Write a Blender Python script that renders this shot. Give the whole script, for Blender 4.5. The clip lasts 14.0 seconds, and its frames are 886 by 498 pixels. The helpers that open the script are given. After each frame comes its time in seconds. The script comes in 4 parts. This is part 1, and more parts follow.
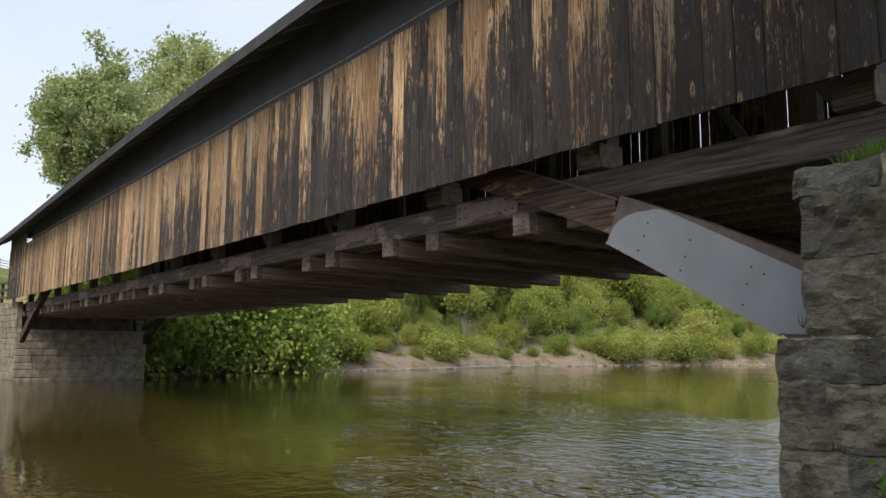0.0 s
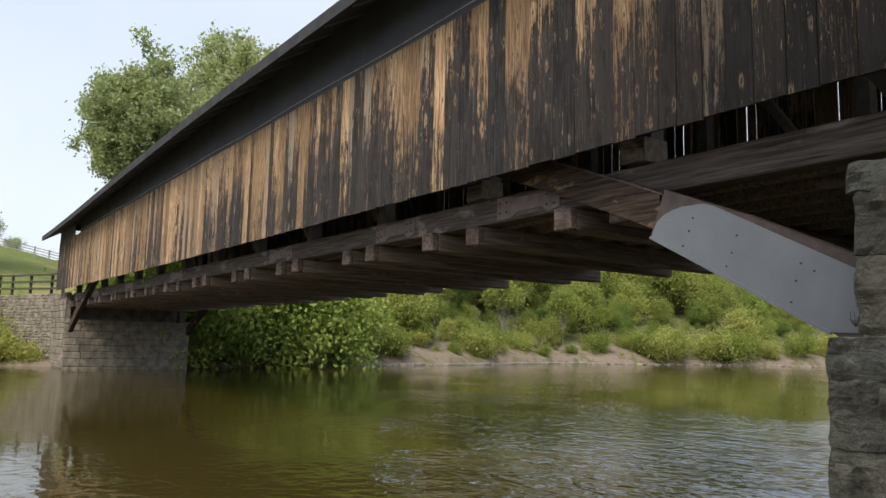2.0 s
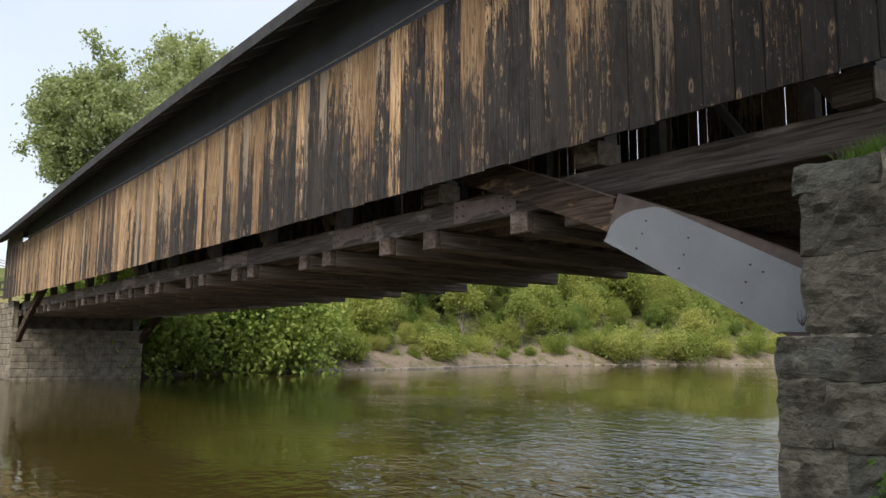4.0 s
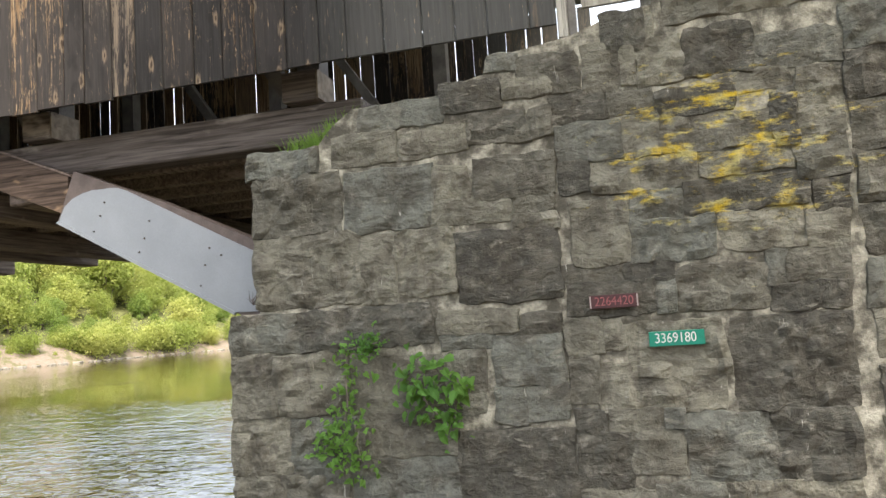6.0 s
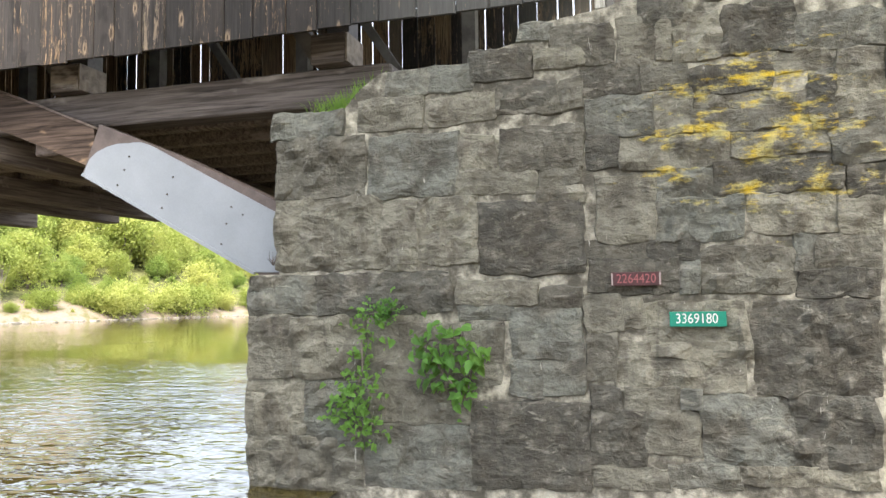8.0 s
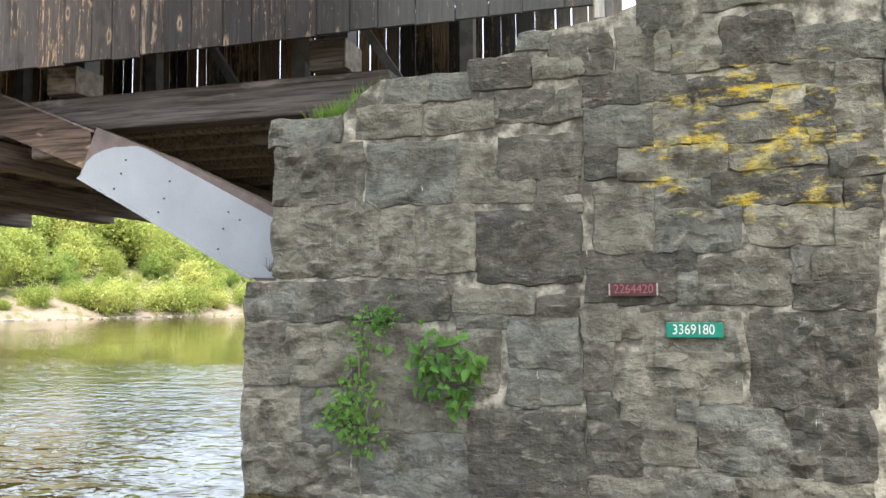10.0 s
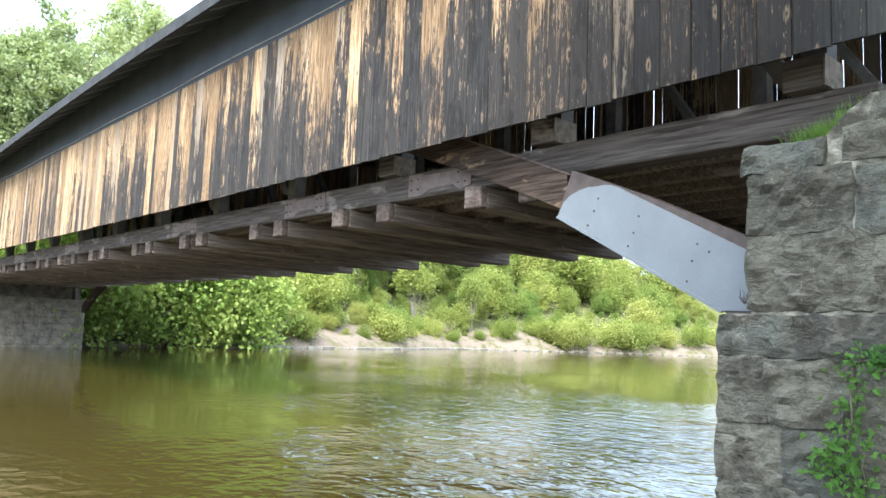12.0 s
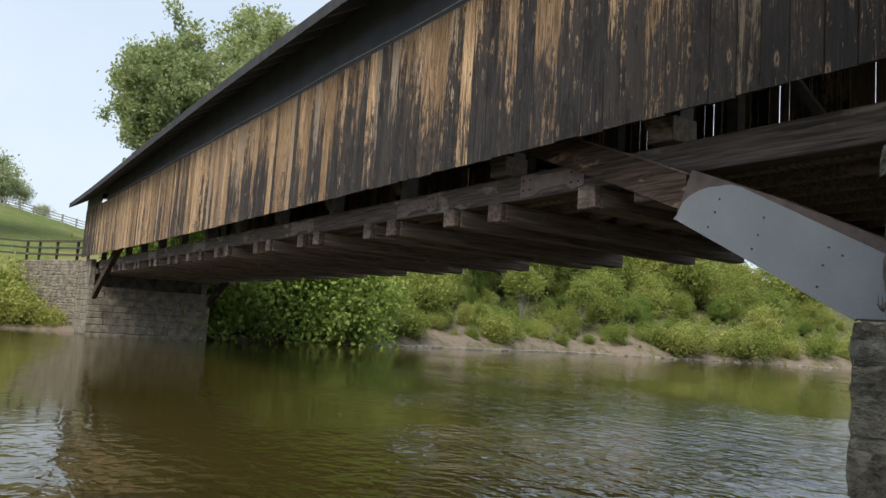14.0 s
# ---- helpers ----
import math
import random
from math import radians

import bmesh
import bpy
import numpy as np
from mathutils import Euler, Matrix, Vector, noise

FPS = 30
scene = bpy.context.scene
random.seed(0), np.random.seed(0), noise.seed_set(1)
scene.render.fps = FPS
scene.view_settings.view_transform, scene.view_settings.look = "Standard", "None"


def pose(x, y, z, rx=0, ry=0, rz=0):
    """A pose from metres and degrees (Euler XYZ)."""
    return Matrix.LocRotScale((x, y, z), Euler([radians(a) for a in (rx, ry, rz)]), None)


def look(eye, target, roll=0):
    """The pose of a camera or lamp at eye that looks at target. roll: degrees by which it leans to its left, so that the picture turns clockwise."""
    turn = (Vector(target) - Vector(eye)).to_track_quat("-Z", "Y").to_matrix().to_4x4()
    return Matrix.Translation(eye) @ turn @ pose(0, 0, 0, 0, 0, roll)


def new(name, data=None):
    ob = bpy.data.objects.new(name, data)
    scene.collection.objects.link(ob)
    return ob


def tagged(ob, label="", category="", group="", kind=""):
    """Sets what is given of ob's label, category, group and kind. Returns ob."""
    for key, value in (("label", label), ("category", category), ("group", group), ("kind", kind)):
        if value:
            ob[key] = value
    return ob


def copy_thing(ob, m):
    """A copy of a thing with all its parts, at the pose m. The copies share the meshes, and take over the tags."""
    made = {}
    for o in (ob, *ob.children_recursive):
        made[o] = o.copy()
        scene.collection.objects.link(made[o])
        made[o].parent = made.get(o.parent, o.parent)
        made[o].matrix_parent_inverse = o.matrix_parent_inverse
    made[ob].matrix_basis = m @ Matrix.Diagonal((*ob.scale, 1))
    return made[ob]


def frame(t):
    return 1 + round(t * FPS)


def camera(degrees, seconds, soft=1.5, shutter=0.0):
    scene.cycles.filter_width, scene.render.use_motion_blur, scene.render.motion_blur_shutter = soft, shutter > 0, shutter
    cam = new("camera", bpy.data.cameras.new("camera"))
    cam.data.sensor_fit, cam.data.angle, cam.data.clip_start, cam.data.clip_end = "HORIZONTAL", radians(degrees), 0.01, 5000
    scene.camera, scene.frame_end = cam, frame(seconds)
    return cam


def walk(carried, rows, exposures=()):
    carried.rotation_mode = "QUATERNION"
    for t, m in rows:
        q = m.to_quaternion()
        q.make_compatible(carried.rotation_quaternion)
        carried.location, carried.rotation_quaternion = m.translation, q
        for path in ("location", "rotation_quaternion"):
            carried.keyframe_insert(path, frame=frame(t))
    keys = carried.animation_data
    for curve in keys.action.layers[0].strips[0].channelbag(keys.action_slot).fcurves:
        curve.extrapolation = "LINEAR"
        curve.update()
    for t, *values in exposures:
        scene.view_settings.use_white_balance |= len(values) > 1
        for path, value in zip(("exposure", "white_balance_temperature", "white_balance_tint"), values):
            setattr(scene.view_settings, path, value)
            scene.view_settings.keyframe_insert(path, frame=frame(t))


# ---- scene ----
cam = camera(60.42, 14.0)
ROWS = [
    (0.0, -0.004, -7.137, 1.898, 52.08, 7.53, -0.44),
    (0.5, -0.052, -7.142, 1.884, 53.96, 7.33, -1.32),
    (1.0, -0.061, -7.164, 1.876, 55.19, 6.92, -1.71),
    (1.5, -0.070, -7.154, 1.895, 55.18, 6.87, -1.47),
    (2.0, -0.054, -7.132, 1.873, 54.88, 7.18, -1.31),
    (4.5, -0.045, -7.070, 1.893, 49.15, 7.66, 0.41),
    (5.0, 0.003, -6.946, 1.904, 37.44, 7.50, 2.39),
    (5.5, 0.095, -6.915, 1.920, 21.43, 6.45, 3.84),
    (5.7, 0.126, -6.886, 1.911, 18.56, 6.13, 3.75),
    (5.8, 0.149, -6.871, 1.853, 14.34, 5.96, 3.92),
    (6.0, 0.164, -6.864, 1.828, 15.07, 5.54, 3.78),
    (6.5, 0.150, -6.865, 1.768, 17.29, 5.94, 3.04),
    (7.0, 0.143, -6.863, 1.762, 17.09, 5.31, 1.76),
    (7.5, 0.124, -6.847, 1.737, 16.89, 5.48, 0.80),
    (8.0, 0.099, -6.826, 1.747, 16.06, 3.95, 0.76),
    (8.5, 0.089, -6.839, 1.806, 15.68, 3.84, 0.62),
    (8.7, 0.099, -6.822, 1.824, 15.44, 3.75, 0.45),
    (10.8, -0.005, -6.849, 1.814, 16.23, 4.25, -0.07),
    (11.0, -0.058, -6.857, 1.760, 21.99, 5.26, -0.35),
    (11.5, -0.083, -6.964, 1.764, 35.77, 6.27, -0.87),
    (12.0, -0.078, -7.039, 1.728, 48.18, 6.35, -2.32),
    (12.5, -0.086, -7.099, 1.697, 56.52, 6.17, -3.47),
    (13.0, -0.099, -7.103, 1.711, 60.48, 6.04, -4.09),
    (13.5, -0.122, -7.094, 1.710, 59.88, 5.69, -4.08),
    (14.0, -0.110, -7.064, 1.708, 56.23, 6.03, -3.88),
]
EXPOSURES = [(0.0, 0.6, 6600, 10), (4.5, 0.65, 6600, 10), (5.0, 1.15, 6750, 10), (5.5, 1.8, 6900, 10), (6.0, 2.1, 6800, 10), (6.5, 2.3, 6600, 10), (7.0, 2.58, 6750, 10), (8.0, 2.5, 6600, 10), (8.7, 2.45, 6500, 10), (11.0, 2.35, 6250, 8), (11.5, 2.5, 5950, 6), (12.0, 2.3, 5750, 4), (12.5, 0.9, 5800, 6), (13.0, 0.38, 5900, 7), (14.0, 0.5, 6350, 8)]
walk(cam, [(t, pose(x, y, z, 90 + pitch, roll, yaw)) for t, x, y, z, yaw, pitch, roll in ROWS], EXPOSURES)

# ---- daylight: bright hazy sky, soft sun from behind the camera ----
SUN_AZ, SUN_EL = radians(142), radians(50)
world = bpy.data.worlds.new("sky")
scene.world = world
world.use_nodes = True
wt = world.node_tree
wt.nodes.clear()
w_out = wt.nodes.new("ShaderNodeOutputWorld")
w_mix = wt.nodes.new("ShaderNodeMixShader")
w_sky = wt.nodes.new("ShaderNodeTexSky")
w_sky.sky_type, w_sky.sun_disc, w_sky.sun_elevation, w_sky.sun_rotation = "NISHITA", False, SUN_EL, SUN_AZ
w_sky.dust_density, w_sky.air_density = 3.0, 1.0
w_b1 = wt.nodes.new("ShaderNodeBackground")
w_b1.inputs[1].default_value = 0.15
w_b2 = wt.nodes.new("ShaderNodeBackground")
w_b2.inputs[1].default_value = 0.78
w_tc = wt.nodes.new("ShaderNodeTexCoord")
w_n = wt.nodes.new("ShaderNodeTexNoise")
w_n.inputs["Scale"].default_value, w_n.inputs["Detail"].default_value = 2.2, 5.0
w_r = wt.nodes.new("ShaderNodeValToRGB")
w_r.color_ramp.elements[0].color, w_r.color_ramp.elements[1].color = (0.64, 0.74, 0.89, 1), (0.85, 0.90, 0.97, 1)
w_r.color_ramp.elements[0].position, w_r.color_ramp.elements[1].position = 0.3, 0.7
wt.links.new(w_tc.outputs["Generated"], w_n.inputs["Vector"])
wt.links.new(w_n.outputs["Fac"], w_r.inputs[0])
wt.links.new(w_r.outputs[0], w_b2.inputs[0])
wt.links.new(w_sky.outputs[0], w_b1.inputs[0])
w_mix.inputs[0].default_value = 0.8
wt.links.new(w_b1.outputs[0], w_mix.inputs[1])
wt.links.new(w_b2.outputs[0], w_mix.inputs[2])
wt.links.new(w_mix.outputs[0], w_out.inputs[0])
sun = new("sun", bpy.data.lights.new("sun", "SUN"))
sun.data.energy, sun.data.angle, sun.data.color = 3.4, radians(26), (1.0, 0.95, 0.86)
# the lamp's axis points away from the sun: azimuth measured from +y towards +x
s_dir = Vector((math.sin(SUN_AZ) * math.cos(SUN_EL), math.cos(SUN_AZ) * math.cos(SUN_EL), math.sin(SUN_EL)))
sun.matrix_world = look(s_dir * 100, (0, 0, 0))


# ---- materials ----
class Nodes:
    """A small writer of node materials; every pattern lies in world metres."""

    def __init__(self, name):
        self.mat = bpy.data.materials.new(name)
        self.mat.use_nodes = True
        self.t = self.mat.node_tree
        self.bsdf = self.t.nodes["Principled BSDF"]
        self.pos = self.t.nodes.new("ShaderNodeNewGeometry")
        self.obj = self.t.nodes.new("ShaderNodeObjectInfo")

    def put(self, socket, v):
        if isinstance(v, bpy.types.NodeSocket):
            self.t.links.new(v, socket)
        elif isinstance(v, tuple) and len(v) == 3 and socket.type == "RGBA":
            socket.default_value = (*v, 1)
        else:
            socket.default_value = v

    def stretch(self, s, shift=None):
        n = self.t.nodes.new("ShaderNodeMapping")
        self.put(n.inputs["Vector"], self.pos.outputs["Position"])
        n.inputs["Scale"].default_value = s
        if shift is not None:
            self.put(n.inputs["Location"], shift)
        return n.outputs[0]

    def noise(self, s=(1, 1, 1), scale=1.0, detail=4.0, rough=0.55, shift=None, warp=0.0):
        n = self.t.nodes.new("ShaderNodeTexNoise")
        self.put(n.inputs["Vector"], self.stretch(s, shift))
        n.inputs["Scale"].default_value, n.inputs["Detail"].default_value = scale, detail
        n.inputs["Roughness"].default_value, n.inputs["Distortion"].default_value = rough, warp
        return n.outputs["Fac"]

    def voronoi(self, s=(1, 1, 1), scale=1.0, feature="F1", rand=1.0, shift=None):
        n = self.t.nodes.new("ShaderNodeTexVoronoi")
        n.feature = feature
        self.put(n.inputs["Vector"], self.stretch(s, shift))
        n.inputs["Scale"].default_value, n.inputs["Randomness"].default_value = scale, rand
        return n.outputs["Distance"]

    def math(self, op, a, b=0.0, c=0.0):
        n = self.t.nodes.new("ShaderNodeMath")
        n.operation = op
        for k, v in enumerate((a, b, c)):
            self.put(n.inputs[k], v)
        return n.outputs[0]

    def ramp(self, v, lo, hi, a=0.0, b=1.0):
        n = self.t.nodes.new("ShaderNodeMapRange")
        n.interpolation_type = "SMOOTHSTEP"
        for k, x in zip(("Value", "From Min", "From Max", "To Min", "To Max"), (v, lo, hi, a, b)):
            self.put(n.inputs[k], x)
        return n.outputs[0]

    def mix(self, f, a, b):
        n = self.t.nodes.new("ShaderNodeMix")
        n.data_type = "RGBA"
        self.put(n.inputs[0], f)
        self.put(n.inputs[6], a)
        self.put(n.inputs[7], b)
        return n.outputs[2]

    def axis(self, k):
        n = self.t.nodes.new("ShaderNodeSeparateXYZ")
        self.put(n.inputs[0], self.pos.outputs["Position"])
        return n.outputs[k]

    def offset(self, amount):
        n = self.t.nodes.new("ShaderNodeCombineXYZ")
        for k in range(3):
            self.put(n.inputs[k], self.math("MULTIPLY", self.obj.outputs["Random"], amount * (k + 1)))
        return n.outputs[0]

    def done(self, colour, rough=0.8, bump=None, depth=0.01, metal=0.0, spec=0.3):
        self.put(self.bsdf.inputs["Base Color"], colour)
        self.put(self.bsdf.inputs["Roughness"], rough)
        self.bsdf.inputs["Metallic"].default_value = metal
        self.bsdf.inputs["Specular IOR Level"].default_value = spec
        if bump is not None:
            n = self.t.nodes.new("ShaderNodeBump")
            n.inputs["Strength"].default_value, n.inputs["Distance"].default_value = 1.0, depth
            self.put(n.inputs["Height"], bump)
            self.put(self.bsdf.inputs["Normal"], n.outputs[0])
        return self.mat


def board_material():
    """Dark-stained pine boards whose stain has flaked off in long streaks, most of all high up."""
    n = Nodes("weathered_board")
    rnd = n.obj.outputs["Random"]
    off = n.offset(37.0)
    grain = n.noise((40, 40, 1.3), 1.0, 5, 0.6, off, 0.4)
    fine = n.noise((150, 150, 3.0), 1.0, 3, 0.6, off)
    streak = n.noise((19, 19, 1.0), 1.0, 9, 0.74, off, 0.9)
    patch = n.noise((3.0, 3.0, 0.8), 1.0, 3, 0.5, off)
    high = n.ramp(n.axis(2), 4.7, 7.3)
    along = n.ramp(n.axis(0), -36.0, -3.5, 0.45, -0.07)
    wear = n.math("ADD", n.math("MULTIPLY", high, n.ramp(n.axis(0), -30.0, -17.0, 0.18, 0.42)), along)
    wear = n.math("ADD", wear, n.math("MULTIPLY", n.math("SUBTRACT", rnd, 0.45), 0.62))
    wear = n.math("ADD", wear, n.ramp(n.axis(0), -47.5, -44.5, -0.45, 0.0))
    wear = n.math("ADD", wear, n.math("MULTIPLY", n.math("SUBTRACT", streak, 0.5), n.ramp(n.axis(0), -28.0, -14.0, 2.0, 1.5)))
    wear = n.math("ADD", wear, n.math("MULTIPLY", n.math("SUBTRACT", patch, 0.5), 0.35))
    # the stain flakes first round the knots, in flame-shaped spots
    spot = n.t.nodes.new("ShaderNodeCombineXYZ")
    n.put(spot.inputs[0], n.math("MULTIPLY_ADD", n.axis(0), 3.7, n.math("MULTIPLY", rnd, 137.0)))
    n.put(spot.inputs[1], n.math("MULTIPLY_ADD", n.axis(2), 1.25, n.math("MULTIPLY", rnd, 211.0)))
    cells = n.t.nodes.new("ShaderNodeTexVoronoi")
    cells.voronoi_dimensions = "2D"
    n.put(cells.inputs["Vector"], spot.outputs[0])
    cells.inputs["Scale"].default_value = 1.0
    tone_of = n.t.nodes.new("ShaderNodeSeparateXYZ")
    n.put(tone_of.inputs[0], cells.outputs["Color"])
    # about half of the cells hold a knot, each of another size and torn outline
    knot = n.math("ADD", cells.outputs["Distance"], n.ramp(tone_of.outputs[0], 0.35, 0.75, 0.0, 0.30))
    knot = n.math("ADD", knot, n.math("MULTIPLY", n.math("SUBTRACT", streak, 0.5), 0.30))
    ragged = n.math("ADD", knot, n.math("MULTIPLY", n.math("SUBTRACT", streak, 0.5), 1.3))
    ragged = n.math("ADD", ragged, n.math("MULTIPLY", n.math("SUBTRACT", grain, 0.5), 0.5))
    flame = n.ramp(ragged, 0.02, 0.26, 1.0, 0.0)
    wear = n.math("ADD", wear, n.math("MULTIPLY", flame, n.ramp(n.axis(0), -9.5, -6.0, 0.40, 0.10)))
    # small brittle flakes break up every edge of the stain
    flake = n.noise((34, 34, 8.0), 1.0, 7, 0.72, off, 0.8)
    wear = n.math("ADD", wear, n.math("MULTIPLY", n.math("SUBTRACT", flake, 0.5), 0.85))
    wear = n.math("SUBTRACT", wear, 0.03)
    bare = n.ramp(wear, 0.30, 0.36)
    half = n.ramp(wear, 0.05, 0.30)
    dark = n.mix(n.ramp(grain, 0.25, 0.75), (0.012, 0.011, 0.011), (0.048, 0.044, 0.043))
    mid = n.mix(n.ramp(grain, 0.25, 0.75), (0.020, 0.016, 0.014), (0.104, 0.080, 0.068))
    tan = n.mix(n.ramp(grain, 0.3, 0.7), (0.20, 0.112, 0.054), (0.66, 0.455, 0.27))
    tan = n.mix(n.ramp(fine, 0.5, 0.8), tan, (0.55, 0.43, 0.30))
    residue = n.noise((75, 75, 2.2), 1.0, 5, 0.65, off, 0.5)
    tan = n.mix(n.ramp(residue, 0.50, 0.60, 0.0, 0.8), tan, (0.045, 0.033, 0.026))
    tone = n.math("FRACT", n.math("MULTIPLY", rnd, 13.7))
    tan = n.mix(n.ramp(tone, 0.15, 0.95, 0.65, 0.0), tan, n.mix(grain, (0.035, 0.020, 0.012), (0.17, 0.105, 0.060)))
    tan = n.mix(n.ramp(n.math("FRACT", n.math("MULTIPLY", rnd, 29.3)), 0.72, 0.95, 0.0, 0.55), tan, (0.24, 0.215, 0.185))
    col = n.mix(n.math("MULTIPLY", half, 0.8), dark, mid)
    col = n.mix(n.ramp(n.math("FRACT", n.math("MULTIPLY", rnd, 51.7)), 0.3, 1.0, 0.0, 0.5), col, (0.060, 0.050, 0.045))
    col = n.mix(n.ramp(n.noise((6, 6, 2.2), 1.0, 5, 0.6, off, 0.6), 0.50, 0.66, 0.0, 0.6), col, (0.011, 0.009, 0.009))
    col = n.mix(bare, col, tan)
    # darker towards the near end: denser stain plus the tree's shade, put into colour
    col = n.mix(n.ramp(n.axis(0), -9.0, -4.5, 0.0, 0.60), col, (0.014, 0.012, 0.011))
    col = n.mix(n.ramp(n.axis(0), -3.2, -1.7, 0.0, 0.55), col, n.mix(grain, (0.055, 0.054, 0.052), (0.13, 0.128, 0.12)))
    fleck = n.noise((34, 34, 2.6), 1.0, 6, 0.74, off, 1.4)
    col = n.mix(n.math("MULTIPLY", n.ramp(fleck, 0.62, 0.675), 0.8), col, (0.40, 0.28, 0.17))
    ring = n.ramp(n.math("ADD", knot, n.math("MULTIPLY", n.math("SUBTRACT", fine, 0.5), 0.22)), 0.05, 0.13, 1.0, 0.0)
    col = n.mix(n.math("MULTIPLY", ring, 0.55), col, n.mix(flake, (0.10, 0.07, 0.05), (0.50, 0.37, 0.25)))
    col = n.mix(n.ramp(knot, 0.03, 0.075, 0.9, 0.0), col, (0.02, 0.013, 0.01))
    bump = n.math("ADD", n.math("MULTIPLY", grain, 0.7), n.math("MULTIPLY", bare, -0.25))
    return n.done(col, n.ramp(bare, 0, 1, 0.74, 0.9), bump, 0.009, spec=0.12)


def timber_material(name, lo, hi, bare_col, wear=0.62, axis_scale=(1.2, 26, 26), split=0.6):
    n = Nodes(name)
    off = n.offset(23.0)
    grain = n.noise(axis_scale, 1.0, 5, 0.6, off, 0.5)
    big = n.noise((0.9, 2.2, 2.2), 1.0, 4, 0.6, off)
    crack = n.noise(tuple(c * (0.7 if c < 5 else 2.1) for c in axis_scale), 1.0, 4, 0.6, off, 0.3)
    col = n.mix(n.ramp(grain, 0.28, 0.72), lo, hi)
    col = n.mix(n.ramp(big, wear, wear + 0.10), col, bare_col)
    col = n.mix(n.ramp(crack, 0.58, 0.68, 0.0, split), col, tuple(0.4 * c for c in lo))
    return n.done(col, 0.82, n.math("SUBTRACT", grain, n.math("MULTIPLY", n.ramp(crack, 0.56, 0.68), split)), 0.008, spec=0.12)


def stone_material():
    n = Nodes("quarry_stone")
    rnd = n.obj.outputs["Random"]
    off = n.offset(11.0)
    big = n.noise((1, 1, 1), 3.2, 5, 0.6, off)
    mid = n.noise((1, 1, 1.15), 8.0, 6, 0.55, off)
    fine = n.noise((1, 1, 1), 60.0, 5, 0.7)
    base = n.mix(n.ramp(rnd, 0.0, 1.0), (0.058, 0.054, 0.045), (0.190, 0.176, 0.138))
    warm = n.mix(n.ramp(n.math("FRACT", n.math("MULTIPLY", rnd, 7.3)), 0.62, 0.9), base, (0.124, 0.124, 0.106))
    col = n.mix(n.ramp(big, 0.42, 0.66, 0.0, 0.85), warm, (0.062, 0.054, 0.042))
    col = n.mix(n.math("MULTIPLY", n.ramp(mid, 0.50, 0.75), 0.40), col, (0.25, 0.232, 0.190))
    col = n.mix(n.math("MULTIPLY", n.ramp(fine, 0.50, 0.66), 0.28), col, (0.035, 0.032, 0.028))
    speck = n.noise((1, 1, 1), 34.0, 4, 0.7, off)
    col = n.mix(n.ramp(speck, 0.61, 0.70, 0.0, 0.28), col, (0.36, 0.34, 0.29))
    patch = n.noise((1, 1, 0.8), 4.2, 5, 0.58, off)
    col = n.mix(n.ramp(patch, 0.56, 0.68, 0.0, 0.28), col, (0.145, 0.132, 0.105))
    col = n.mix(n.ramp(patch, 0.34, 0.46, 0.4, 0.0), col, (0.026, 0.023, 0.019))
    # dark run-off stains and pale lime trails
    run = n.noise((7, 7, 0.7), 1.0, 5, 0.6, None, 0.5)
    col = n.mix(n.math("MULTIPLY", n.ramp(run, 0.58, 0.74), 0.4), col, (0.028, 0.025, 0.022))
    lime = n.noise((13, 13, 1.1), 1.0, 5, 0.7, (5.0, 2.0, 9.0), 1.2)
    col = n.mix(n.math("MULTIPLY", n.ramp(lime, 0.66, 0.74), 0.7), col, (0.46, 0.44, 0.39))
    # yellow lichen grows in a broad colony on the dry upper stones
    colony = lichen_mask(n)
    col = n.mix(colony, col, n.mix(n.ramp(mid, 0.35, 0.6), (0.44, 0.30, 0.012), (0.36, 0.31, 0.12)))
    # cleft layers, sharp facets and hairline cracks of quarry-faced stone
    strata = n.noise((2.6, 2.6, 7.5), 1.0, 7, 0.60, off, 1.1)
    facet = n.voronoi((4.0, 4.0, 7.0), 1.0, "F1", 1.0, off)
    warp_ = n.math("ADD", n.voronoi((2.3, 2.3, 3.1), 1.0, "DISTANCE_TO_EDGE", 1.0, off), n.math("MULTIPLY", n.math("SUBTRACT", mid, 0.5), 0.16))
    crack = n.ramp(n.math("ABSOLUTE", warp_), 0.0, 0.012, 1.0, 0.0)
    col = n.mix(n.math("MULTIPLY", crack, n.ramp(big, 0.55, 0.68, 0.0, 0.5)), col, (0.03, 0.027, 0.023))
    col = n.mix(n.ramp(strata, 0.60, 0.66, 0.0, 0.40), col, (0.26, 0.24, 0.20))
    col = n.mix(n.ramp(strata, 0.32, 0.42, 0.3, 0.0), col, (0.038, 0.035, 0.030))
    crease = n.math("ABSOLUTE", n.math("SUBTRACT", n.noise((1, 1, 1.5), 4.6, 6, 0.58, off, 0.4), 0.5))
    bump = n.math("ADD", n.math("MULTIPLY", crease, -2.4), n.math("MULTIPLY", fine, 0.32))
    bump = n.math("ADD", bump, n.math("ADD", n.math("MULTIPLY", strata, 0.9), n.math("MULTIPLY", facet, 0.7)))
    bump = n.math("SUBTRACT", bump, n.math("MULTIPLY", crack, 0.12))
    bump = n.math("ADD", bump, n.math("MULTIPLY", n.ramp(patch, 0.42, 0.58), 0.5))
    return n.done(col, 0.88, bump, 0.032, spec=0.2)


